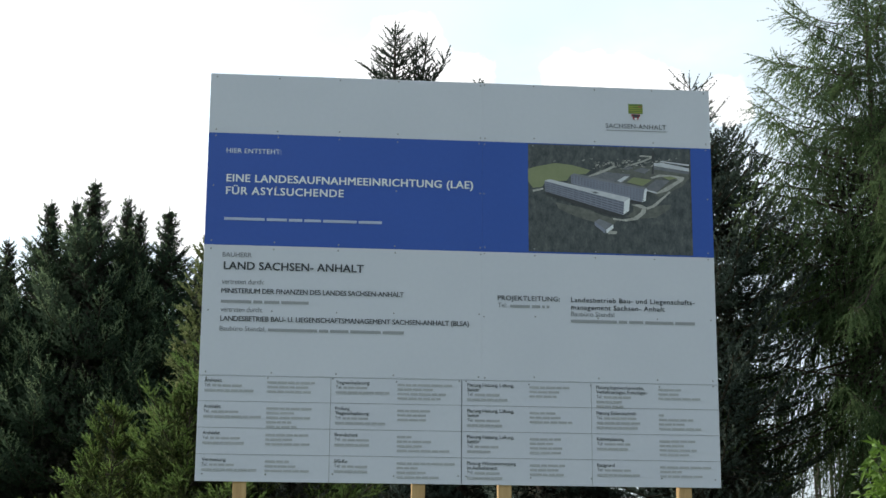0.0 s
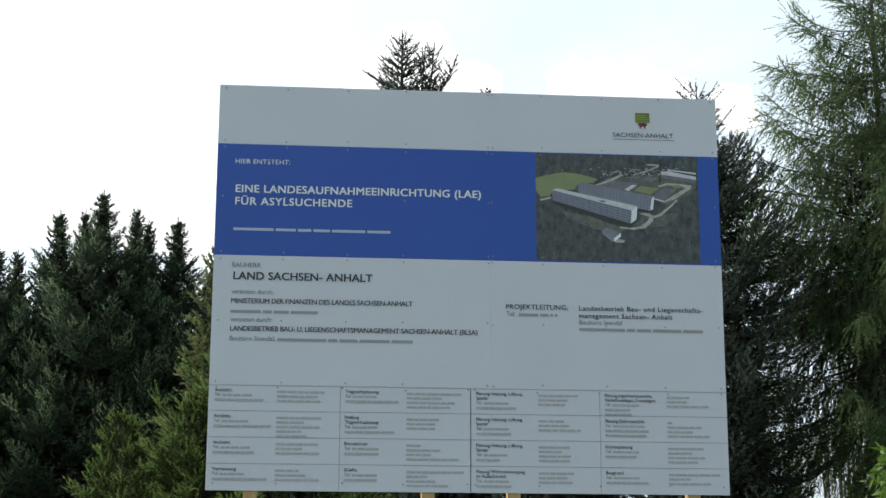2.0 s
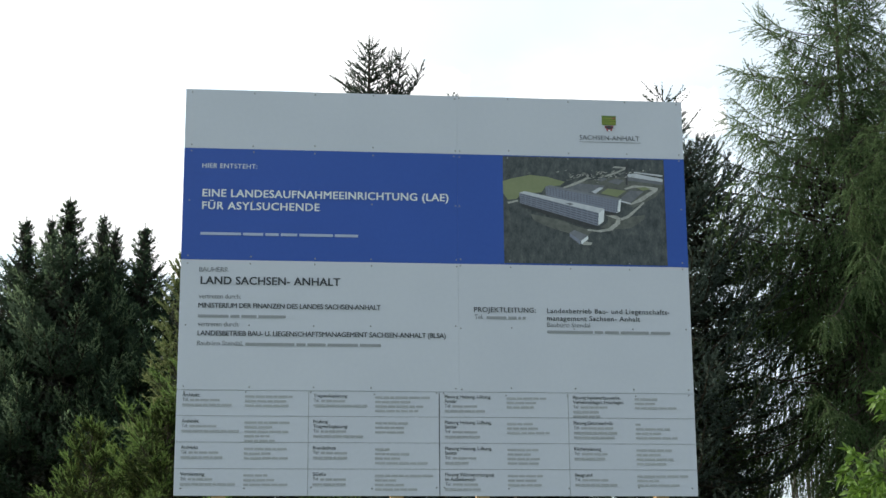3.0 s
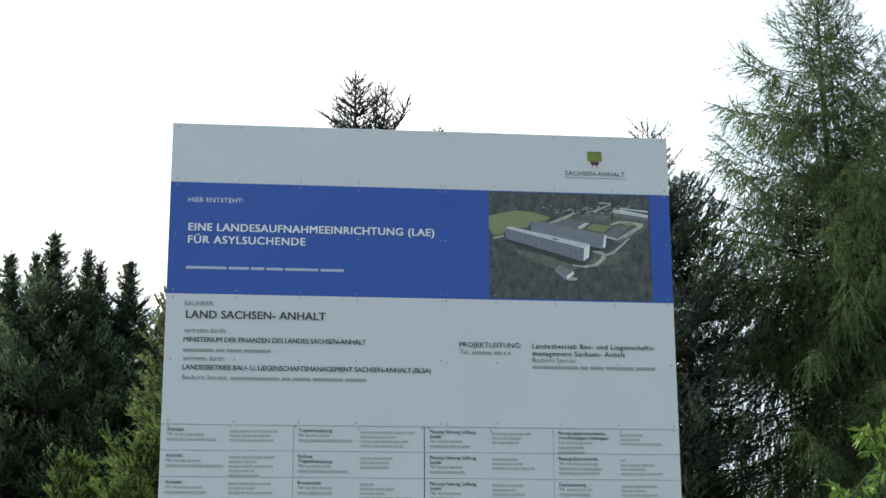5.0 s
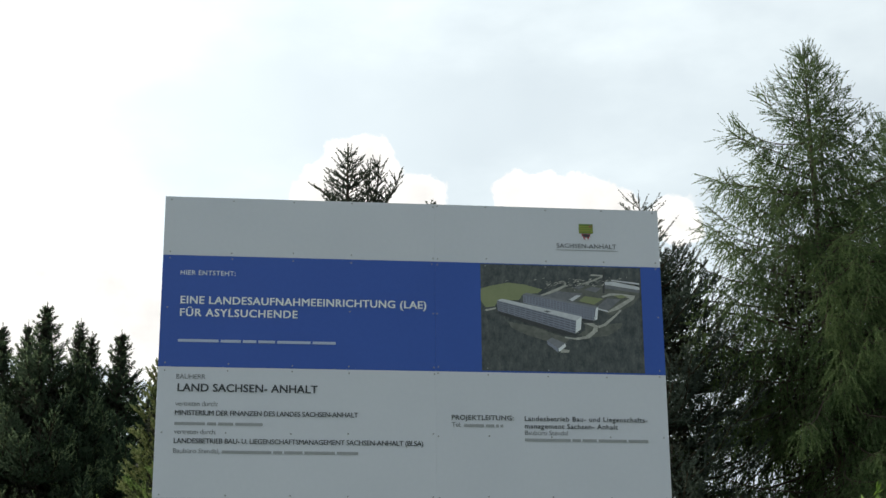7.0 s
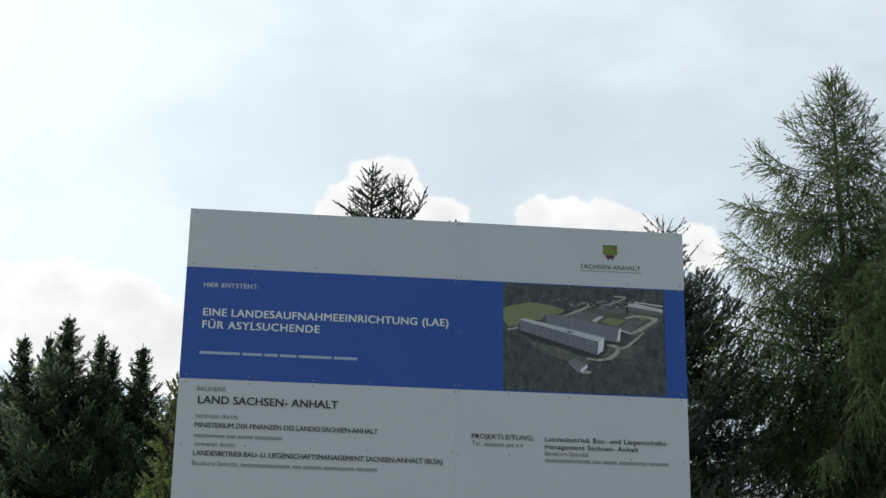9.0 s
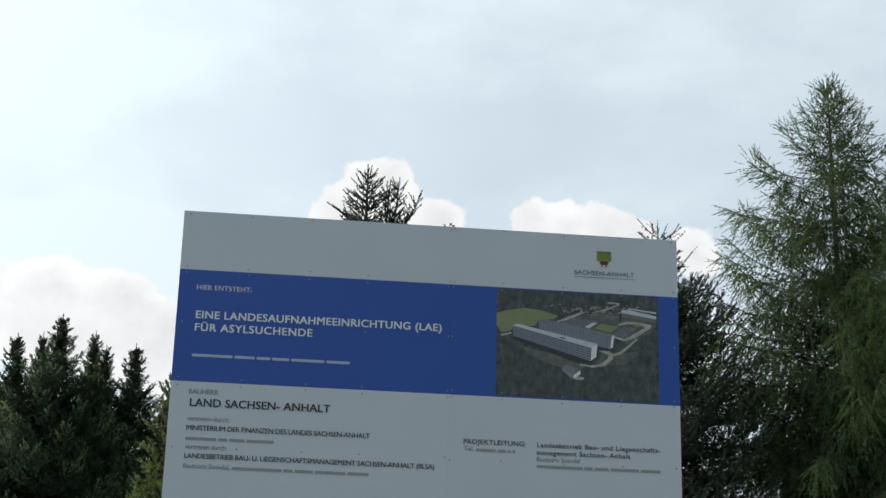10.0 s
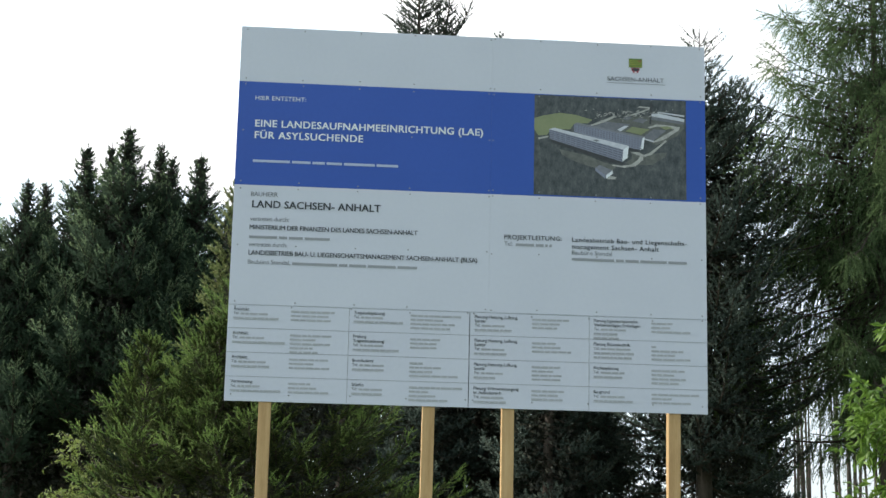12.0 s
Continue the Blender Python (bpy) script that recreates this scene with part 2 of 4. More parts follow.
M_PHOTO_CLEAR = surface("photo_clearing", two((0.070, 0.078, 0.073), (0.165, 0.167, 0.152)), 18, 40, 0.45, 0)
M_ARMS_GREEN = surface("arms_green", two((0.10, 0.17, 0.035), (0.13, 0.20, 0.045)), 20, 60, 0.45, 0)
M_ARMS_GOLD = surface("arms_gold", two((0.34, 0.33, 0.05), (0.38, 0.37, 0.06)), 20, 60, 0.45, 0)
M_ARMS_RED = surface("arms_red", two((0.30, 0.035, 0.055), (0.34, 0.045, 0.065)), 20, 60, 0.45, 0)

# ---- small builders ----


def part(name, bm, material, parent, label=""):
    """Link a bmesh as one mesh object under parent."""
    me = bpy.data.meshes.new(name)
    bm.to_mesh(me)
    bm.free()
    return part_mesh(name, me, material, parent, label)


def part_mesh(name, me, material, parent, label=""):
    for mat in material if isinstance(material, (list, tuple)) else [material]:
        me.materials.append(mat)
    ob = new(name, me)
    if parent:
        ob.parent = parent
    return tagged(ob, label) if label else ob


def thing(name, x, y, z, label, category, group="", kind="", turn=0.0):
    ob = new(name)
    ob.matrix_world = pose(x, y, z, 0, 0, turn)
    return tagged(ob, label, category, group, kind)


def box_bm(x0, x1, y0, y1, z0, z1, bevel=0.0):
    bm = bmesh.new()
    bmesh.ops.create_cube(bm, size=1)
    for vert in bm.verts:
        vert.co = Vector(((x0 + x1) / 2 + vert.co.x * (x1 - x0), (y0 + y1) / 2 + vert.co.y * (y1 - y0), (z0 + z1) / 2 + vert.co.z * (z1 - z0)))
    if bevel:
        bmesh.ops.bevel(bm, geom=list(bm.edges), offset=bevel, segments=2, affect="EDGES", profile=0.6)
    return bm


def flat_bm(polys, y, step=0.0):
    """Flat printed shapes: polygons of (x, z), facing -y."""
    bm = bmesh.new()
    for n, poly in enumerate(polys):
        face = bm.faces.new([bm.verts.new((x, y - step * n, z)) for x, z in poly])
        face.normal_update()
        if face.normal.y > 0:
            face.normal_flip()
    return bm


def rect(x0, x1, z0, z1):
    return [(x0, z0), (x1, z0), (x1, z1), (x0, z1)]


def raw_mesh(name, verts, faces):
    """A mesh from arrays of vertices and of triangles or quads."""
    verts, faces = np.asarray(verts, np.float32), np.asarray(faces, np.int32)
    me = bpy.data.meshes.new(name)
    k = faces.shape[1]
    me.vertices.add(len(verts))
    me.vertices.foreach_set("co", verts.ravel())
    me.loops.add(faces.size)
    me.loops.foreach_set("vertex_index", faces.ravel())
    me.polygons.add(len(faces))
    me.polygons.foreach_set("loop_start", np.arange(0, faces.size, k, dtype=np.int32))
    me.update(calc_edges=True)
    return me


def unit(a):
    return a / np.maximum(np.linalg.norm(a, axis=-1, keepdims=True), 1e-9)


def tubes(lines, sides=5):
    """Tapered tubes: each line is (points n x 3, radii n). Returns vertices and quads."""
    vs, fs, base = [], [], 0
    ang = np.arange(sides) / sides * 2 * np.pi
    for pts, rad in lines:
        pts = np.asarray(pts, float)
        d = unit(np.gradient(pts, axis=0))
        ref = np.where(np.abs(d[:, 2:3]) > 0.9, np.array([[1.0, 0, 0]]), np.array([[0, 0, 1.0]]))
        a = unit(np.cross(d, ref))
        b = np.cross(d, a)
        ring = pts[:, None] + np.asarray(rad)[:, None, None] * (np.cos(ang)[None, :, None] * a[:, None] + np.sin(ang)[None, :, None] * b[:, None])
        n = len(pts)
        idx = base + np.arange(n * sides).reshape(n, sides)
        q = np.stack([idx[:-1], np.roll(idx, -1, 1)[:-1], np.roll(idx, -1, 1)[1:], idx[1:]], -1).reshape(-1, 4)
        vs.append(ring.reshape(-1, 3))
        fs.append(q)
        base += n * sides
    return np.concatenate(vs), np.concatenate(fs)


def needles(rng, P, D, L, k, length, width, lean=0.7, start=0.0, full=0.0):
    """k needle blades round each shoot that starts at P, runs along D for L metres."""
    n = len(P)
    s = start + (1 - start) * (np.arange(k)[None, :] + rng.random((n, k))) / k
    rnd = rng.normal(size=(n, k, 3))
    Dk = np.repeat(D[:, None], k, 1)
    rad = unit(np.cross(Dk, rnd))
    tip_dir = unit(rad * (1 - 0.45 * s[..., None]) + Dk * lean)
    side = unit(np.cross(tip_dir, rng.normal(size=(n, k, 3))))
    base = P[:, None] + Dk * (s * L[:, None])[..., None]
    ln = (length * (0.7 + 0.6 * rng.random((n, k))) * (1 - 0.35 * s))[..., None]
    if full:  # short shoots carry short needles
        ln = ln * np.clip(L / full, 0.45, 1.0)[:, None, None]
    tri = np.stack([base - side * width * 0.5, base + side * width * 0.5, base + tip_dir * ln], 2)
    return tri.reshape(-1, 3)


def crown_mesh(name, tris):
    v = np.concatenate(tris)
    return raw_mesh(name, v, np.arange(len(v)).reshape(-1, 3))


def conifer(name, seed, H, profile, limbs, elev, sag, twig, shoot, needle, material, z0=0.4, tops=(), twigs=7, per=3, up=0.25, hang=0.0, inner=0.3, trunk_r=None, label="", core=0, thick=0.014, fore=0.75, loose=0.35, tip=0.45, root_share=0.75, core_r=0.62, core_top=0.93, rise=0.92, tip_material=None, spread=(0.78, 1.16), tip_from=0.8, hang_tip=1.0, sway=0.10, core_low=0.0):
    """A conifer under an Empty at its foot. profile(t): limb length at height share t; elev, sag: pairs for the foot and the top."""
    rng = np.random.default_rng(seed)
    P, D, L, Q, lines, blades = [], [], [], [], [], []
    stems = [(0.0, 0.0, 0.0, H)] + list(tops)
    for dx, dy, zs, zt in stems:
        share = (zt - zs) / H
        n_l = max(14, int(limbs * share)) if zs > 0 else limbs
        lo = max(z0, zs)
        for i in range(n_l):
            f = (i + rng.random()) / n_l
            z = lo + (zt - lo) * f ** rise
            t = z / H if zs == 0 else (z - zt + H) / H
            az = i * 2.39996 + rng.normal() * 0.25
            ln = profile(min(t, 1.0)) * rng.uniform(*spread) * (0.55 if zs > 0 else 1.0) + 0.04
            e = np.radians(elev[0] + (elev[1] - elev[0]) * t ** 2 + rng.normal() * 7)
            sg = sag[0] + (sag[1] - sag[0]) * t
            s = np.linspace(0, 1, 6)
            out = np.array([np.cos(az), np.sin(az), 0])
            side = np.array([-np.sin(az), np.cos(az), 0])
            bend = rng.normal() * sway
            foot = np.array([dx, dy, z])
            at = lambda q: foot + np.outer(q * ln * np.cos(e), out) + np.outer(bend * ln * q * q, side) + np.outer(q * ln * np.sin(e) + sg * ln * (q - 1.25 * q * q) * -1.0, [0, 0, 1])
            pts = at(s)
            lines.append((pts, 0.004 + thick * ln * (1 - s * 0.85)))
            nt_ = max(2, int(twigs * (0.35 + ln / 1.4)))
            q = inner + (1 - inner) * (np.arange(nt_) + rng.random(nt_)) / nt_
            b = at(q)
            dirl = unit(at(np.minimum(q + 0.02, 1.02)) - at(q - 0.02))
            sgn = np.where(np.arange(nt_) % 2 == 0, 1.0, -1.0)[:, None]
            hg = hang * min(1.0, 0.15 + (1 - t) * 2.6) * (1 - (1 - hang_tip) * q ** 2)
            fall = np.outer(up - hg, [0, 0, 1])
            td = unit(dirl * fore + sgn * side * 0.75 + fall + rng.normal(size=(nt_, 3)) * 0.22)
            small = min(1.0, max(0.22, ln / 0.75))
            tl = twig * small * (tip + root_share * (1 - q) * min(ln, 1.4)) * rng.uniform(0.7, 1.25, nt_)
            for w in range(per):
                g = (w + rng.random(nt_)) / per
                drop = np.outer(-(hg * 0.6) * (tl * g) * g, [0, 0, 1])
                P.append(b + td * (tl * g)[:, None] + drop)
                D.append(unit(td + rng.normal(size=(nt_, 3)) * loose + np.outer(up * 0.6 - hg * 0.9, [0, 0, 1])))
                L.append(shoot * max(0.45, small) * rng.uniform(0.7, 1.3, nt_))
                Q.append(q * 0.75 + 0.25 * g + rng.normal(size=nt_) * 0.05)
            P.append(b)
            D.append(td)
            L.append(tl)
            Q.append(q * 0.8)
            edge = unit(np.cross(td, rng.normal(size=(nt_, 3)))) * (0.0025 + 0.007 * tl[:, None])
            end = b + td * tl[:, None] + np.outer(-(hg * 0.5) * tl, [0, 0, 1])
            blades.append(np.stack([b - edge, b + edge, end], 1).reshape(-1, 3))
            P.append(pts[3:])
            D.append(unit(np.gradient(pts, axis=0)[3:]))
            L.append(np.full(3, min(ln * 0.22, 0.12) + 0.03))
            Q.append(np.array([0.6, 0.85, 1.0]))
        # leader
        P.append(np.array([[dx, dy, zt - 0.30], [dx, dy, zt - 0.12]]))
        D.append(np.array([[0, 0, 1.0], [0, 0, 1.0]]))
        L.append(np.array([0.18, 0.12]))
        Q.append(np.array([0.9, 1.0]))
    P, D, L, Q = np.concatenate(P), np.concatenate(D), np.concatenate(L), np.concatenate(Q)
    root = new(name)
    r0 = trunk_r or 0.016 * H
    s = np.linspace(0, 1, 12)
    wob = rng.normal(size=(12, 2)) * 0.02
    trunk = [(np.c_[wob[:, 0] * (1 - s), wob[:, 1] * (1 - s), s * H], r0 * (1 - s) ** 0.85 + 0.006)]
    for dx, dy, zs, zt in tops:
        trunk.append((np.array([[0, 0, zs - 0.5], [dx * 0.7, dy * 0.7, zs], [dx, dy, zs + 0.3], [dx, dy, zt]]), [0.02, 0.016, 0.013, 0.005]))
    part_mesh("trunk", raw_mesh("trunk", *tubes(trunk, 9)), M_BARK, root, "rough grey-brown bark")
    tagged(part_mesh("branchwork", raw_mesh("branchwork", *tubes(lines, 4)), M_TWIG, root, "thin brown boughs"), kind="stuff")
    k, nl, nw, lean = needle
    # young: shoots past tip_from, which take the tip colour
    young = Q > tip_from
    tris = [needles(rng, P[~young], D[~young], L[~young], k, nl, nw, lean, 0.0, shoot)]
    if core:
        n = core
        t = rng.uniform(max(z0, core_low) / H, core_top, n)
        wide = np.array([profile(v) for v in t])
        rr = wide * core_r * np.sqrt(rng.random(n))
        az = rng.uniform(0, 2 * np.pi, n)
        cp = np.c_[rr * np.cos(az), rr * np.sin(az), t * H]
        tris.insert(0, needles(rng, cp, unit(rng.normal(size=(n, 3)) + np.array([0, 0, 0.6])), np.clip(wide * 0.35, 0.02, 0.14), 9, 0.085, 0.026, 0.6, 0.0, 0.14))
    inside = len(tris[0]) // 3 if core else 0
    old = sum(len(t) for t in tris) // 3
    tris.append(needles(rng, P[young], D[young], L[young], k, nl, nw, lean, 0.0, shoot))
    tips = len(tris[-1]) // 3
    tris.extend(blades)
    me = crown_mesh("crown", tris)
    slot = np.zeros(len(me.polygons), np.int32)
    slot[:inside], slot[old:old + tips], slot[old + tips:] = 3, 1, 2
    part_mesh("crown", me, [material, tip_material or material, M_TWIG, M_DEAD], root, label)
    me.polygons.foreach_set("material_index", slot)
    tagged(root.children[-1], kind="stuff")
    return root


class Shoots:
    """Needle-bearing shoots and the boughs that carry them, gathered for one tree."""

    def __init__(self, seed):
        self.rng = np.random.default_rng(seed)
        self.P, self.D, self.L, self.B, self.Y, self.lines = [], [], [], [], [], []

    def add(self, P, D, L, B, young):
        P = np.atleast_2d(P)
        n = len(P)
        self.P.append(P)
        self.D.append(unit(np.broadcast_to(D, (n, 3))))
        self.L.append(np.broadcast_to(L, (n,)))
        self.B.append(np.broadcast_to(B, (n, 3)))
        self.Y.append(np.broadcast_to(young, (n,)))

    def merged(self):
        return [np.concatenate(a) for a in (self.P, self.D, self.L, self.B, self.Y)]


UP = np.array([0.0, 0.0, 1.0])


def fan_boughs(sh, H, profile, n, elev, droop=0.25, curl=0.3, fan=0.42, twigs=16, z0=2.0, rise=0.7, spread=(0.8, 1.12), inner=0.2, young_from=0.86, step=0.24, small=0.05):
    """Boughs that sag and turn up at the end, each with a flat fan of twigs and side shoots."""
    rng = sh.rng
    for i in range(n):
        z = z0 + (H - 0.1 - z0) * ((i + rng.random()) / n) ** rise
        t = z / H
        az = i * 2.39996 + rng.normal() * 0.3
        ln = profile(t) * rng.uniform(*spread) + 0.03
        e = math.radians(elev[0] + (elev[1] - elev[0]) * t ** 3 + rng.normal() * 6)
        out, side = np.array([math.cos(az), math.sin(az), 0]), np.array([-math.sin(az), math.cos(az), 0])
        foot, bend = UP * z, rng.normal() * 0.12

        def at(q):
            q = np.atleast_1d(q)
            lift = ln * (math.sin(e) * q - droop * q * (1.6 - q) + curl * q ** 3)
            return foot + np.outer(ln * math.cos(e) * q, out) + np.outer(bend * ln * q * q, side) + np.outer(lift, UP)

        s = np.linspace(0, 1, 6)
        sh.lines.append((at(s), 0.004 + 0.010 * ln * (1 - 0.85 * s)))
        nt = max(5, int(twigs * ln) + 3)
        q = inner + (1 - inner) * (np.arange(nt) + rng.random(nt)) / nt
        base, ahead = at(q), unit(at(q + 0.03) - at(q - 0.03))
        sgn = np.where(np.arange(nt) % 2 == 0, 1.0, -1.0)[:, None]
        td = unit(ahead * 0.9 + sgn * side * 0.75 + UP * 0.22 + rng.normal(size=(nt, 3)) * 0.2)
        tl = (small * min(1.0, 0.35 + 2 * ln) + fan * min(ln, 1.3) * (1.08 - q) ** 0.7) * rng.uniform(0.75, 1.2, nt)
        bias = unit(out * 0.8 + UP * 0.45 + rng.normal(size=3) * 0.15)
        bright = q > young_from + rng.normal() * 0.05
        sh.add(base, td, tl, bias + 0.5 * td, bright)
        for w in (0.35, 0.6, 0.85):
            g = w + rng.uniform(-0.12, 0.12, nt)
            d2 = unit(td * 0.8 + ahead * 0.5 + UP * 0.3 + rng.normal(size=(nt, 3)) * 0.35)
            sh.add(base + td * (tl * g)[:, None], d2, np.minimum(tl * 0.6, step) * rng.uniform(0.7, 1.2, nt), bias + 0.5 * d2, bright & (g > 0.5))
        sh.add(at(0.9), at(1.02) - at(0.9), min(0.02 + 0.35 * ln, 0.16), bias + 0.4 * out, True)
    sh.add(UP * (H - 0.32), UP, 0.34, np.zeros(3), True)


def brush_stem(sh, pts, reach, elev, gap=0.11, count=4, side_gap=0.085, side_len=0.15):
    """A leader along pts with whorls of bottle-brush branchlets; reach(d) is their length d metres below the tip."""
    rng = sh.rng
    pts = np.asarray(pts, float)
    seg = np.r_[0, np.cumsum(np.linalg.norm(np.diff(pts, axis=0), axis=1))]
    total = seg[-1]
    at = lambda a: np.stack([np.interp(a, seg, pts[:, c]) for c in range(3)], -1)
    a = np.linspace(0, total, max(4, int(total / 0.4)))
    sh.lines.append((at(a), 0.005 + 0.011 * (total - a)))
    own = np.arange(max(0.0, total - 1.2), total - 0.1, 0.12)
    sh.add(at(own), at(own + 0.05) - at(own), 0.15, np.zeros(3), own > total - 0.3)
    d, turn = 0.24, rng.uniform(0, 6)
    while d < total:
        turn += 0.9
        for j in range(count):
            az = turn + j * 2 * math.pi / count + rng.normal() * 0.25
            ln = reach(d) * rng.uniform(0.7, 1.2)
            e = math.radians(elev(d) + rng.normal() * 8)
            out, across = np.array([math.cos(az), math.sin(az), 0]), np.array([-math.sin(az), math.cos(az), 0])
            foot = at(total - d) + UP * rng.normal() * 0.04
            way = lambda q: foot + np.outer(np.atleast_1d(q) * ln * math.cos(e), out) + np.outer(ln * (math.sin(e) * np.atleast_1d(q) + 0.22 * np.atleast_1d(q) ** 2 - 0.10 * np.atleast_1d(q)), UP)
            s = np.linspace(0, 1, 5)
            sh.lines.append((way(s), 0.003 + 0.007 * ln * (1 - 0.9 * s)))
            bias = out * 0.5 + UP * 0.5
            parts = np.arange(0.04, ln, 0.10) / ln
            sh.add(way(parts), way(parts + 0.05) - way(parts), 0.12, bias, parts > 0.6)
            ns = int((ln - 0.06) / side_gap)
            if ns > 0:
                q = (np.arange(ns) + rng.uniform(0.6, 1.0, ns)) * side_gap / ln
                sgn = np.where(np.arange(ns) % 2 == 0, 1.0, -1.0)[:, None]
                fwd = unit(way(q + 0.03) - way(q - 0.03))
                dd = unit(fwd * 0.8 + sgn * across * 0.8 + UP * 0.28 + rng.normal(size=(ns, 3)) * 0.2)
                ll = side_len * (0.55 + 0.9 * (1 - np.clip(q, 0, 1)) * min(ln / 0.5, 1.6)) * rng.uniform(0.7, 1.3, ns)
                sh.add(way(q), dd, ll, bias, q > 0.5)
                for g in (0.4, 0.7):
                    long = ll > 0.17
                    d3 = unit(dd + across * rng.choice([-0.8, 0.8], ns)[:, None] + rng.normal(size=(ns, 3)) * 0.3)
                    if long.any():
                        sh.add((way(q) + dd * (ll * g)[:, None])[long], d3[long], ll[long] * 0.5, bias, False)
        d += gap * rng.uniform(0.8, 1.3)


def larch_boughs(sh, H, reach, n, lowest, shoots=4):
    """Boughs whose ends turn up; shoots stand out near the top and hang in curtains lower down."""
    rng = sh.rng
    for i in range(n):
        d = 0.22 + (lowest - 0.22) * ((i + rng.random()) / n) ** 1.05
        az = i * 2.39996 + rng.normal() * 0.35
        ext = reach(d) * (rng.uniform(0.45, 0.82) if rng.random() < 0.5 else rng.uniform(0.82, 0.98))
        e = math.tan(math.radians(np.interp(d, [0.0, 0.8, 2.0, 3.5, 5.0, 7.0], [55, 38, 22, 4, -8, -18]) + rng.normal() * 7))
        out, across = np.array([math.cos(az), math.sin(az), 0]), np.array([-math.sin(az), math.cos(az), 0])
        curl, sag = 0.20 + rng.uniform(-0.08, 0.16), rng.uniform(0.08, 0.26)
        foot = UP * (H - d - ext * (e + curl - sag))
        bend, wave = rng.normal() * 0.2, rng.normal() * 0.03

        def at(q):
            q = np.atleast_1d(q)
            return foot + np.outer(ext * q, out) + np.outer(ext * (bend * q * q + wave * np.sin(9 * q)), across) + np.outer(ext * (e * q - sag * q + curl * q ** 3), UP)

        s = np.linspace(0, 1, 8)
        sh.lines.append((at(s), 0.003 + 0.0075 * ext * (1 - 0.92 * s)))
        nb = int(11 * ext) + 2
        q = 0.04 + 0.96 * (np.arange(nb) + rng.random(nb)) / nb
        base, ahead = at(q), unit(at(q + 0.03) - at(q - 0.03))
        sgn = np.where(np.arange(nb) % 2 == 0, 1.0, -1.0)[:, None]
        free = float(np.clip(1.3 - d / 4, 0, 1))
        low = np.clip((d - 0.25) / 1.2, 0, 1) * (1 - 0.85 * free * q ** 2)
        bd = unit(ahead * 0.7 + sgn * across * 0.75 + UP * (0.22 - 0.75 * low)[:, None] + rng.normal(size=(nb, 3)) * 0.32)
        bl = (0.07 + 0.46 * (1.05 - q) * min(ext, 1.4)) * rng.uniform(0.5, 1.4, nb)
        bias = unit(out * 0.8 + UP * 0.5)
        along = lambda k, g: base[k] + bd[k] * (bl[k] * g)[..., None] - UP * (0.35 * low[k] * bl[k] * g * g)[..., None]
        for k in range(nb):
            if bl[k] > 0.15:
                g = np.linspace(0, 1, 4)
                sh.lines.append((along(np.full(4, k), g), 0.0045 * (1 - 0.7 * g)))
        every = np.arange(nb)
        for w in range(shoots):
            g = (w + rng.random(nb)) / shoots
            h = low * rng.uniform(0.35, 1.1, nb)
            ways = unit(bd * (0.9 - 0.5 * h)[:, None] + ahead * 0.3 + UP * (0.35 * (1 - h) - 2.3 * h)[:, None] + rng.normal(size=(nb, 3)) * 0.40)
            ln = rng.uniform(0.13, 0.30, nb) * (1 + 1.2 * h * rng.random(nb))
            sh.add(along(every, g), ways, ln, bias, q > 0.7)
        nt = int(ext * 13) + 2
        q2 = rng.uniform(0.15, 1.0, nt)
        h2 = np.clip((d - 0.25) / 1.2, 0, 1) * (1 - 0.8 * free * q2 ** 2)
        f2 = unit(at(q2 + 0.03) - at(q2 - 0.03))
        sh.add(at(q2), f2 * (0.8 - 0.5 * h2)[:, None] + across * rng.uniform(-0.8, 0.8, nt)[:, None] + UP * (0.35 - 1.9 * h2)[:, None] + rng.normal(size=(nt, 3)) * 0.35,
               rng.uniform(0.13, 0.28, nt) * (1 + 1.2 * h2), bias, q2 > 0.7)
        tip = np.arange(0.75, 1.0, 0.10 / max(ext, 0.3))
        sh.add(at(tip), at(tip + 0.05) - at(tip), 0.13, bias, True)
        sh.add(at(1.0), at(1.0) - at(0.9), rng.uniform(0.05, 0.16), bias, True)
    sh.add(np.outer([H - 0.55, H - 0.36, H - 0.18], UP), UP, 0.2, np.zeros(3), True)


def leaf_tris(rng, P, D, L, B, per_m, length, width, lean, soften):
    """Needle blades round the shoots, per_m of them on each metre. Returns corners and the way that each blade shades."""
    k = np.maximum(3, (L * per_m + rng.random(len(L))).astype(int))
    idx = np.repeat(np.arange(len(P)), k)
    n = len(idx)
    s = rng.random(n)
    d = D[idx]
    rad = unit(np.cross(d, rng.normal(size=(n, 3))))
    tip = unit(rad * (1 - 0.5 * s[:, None]) + d * lean)
    wide = unit(np.cross(tip, rng.normal(size=(n, 3)))) * (width * 0.5)
    base = P[idx] + d * (s * L[idx])[:, None]
    tri = np.stack([base - wide, base + wide, base + tip * (length * rng.uniform(0.7, 1.25, n) * (1 - 0.35 * s))[:, None]], 1)
    nrm = unit(B[idx] * soften + rad * 0.55)
    face = np.cross(tri[:, 1] - tri[:, 0], tri[:, 2] - tri[:, 0])
    flip = (face * nrm).sum(1) < 0
    tri[flip] = tri[flip][:, [1, 0, 2]]
    return tri, nrm


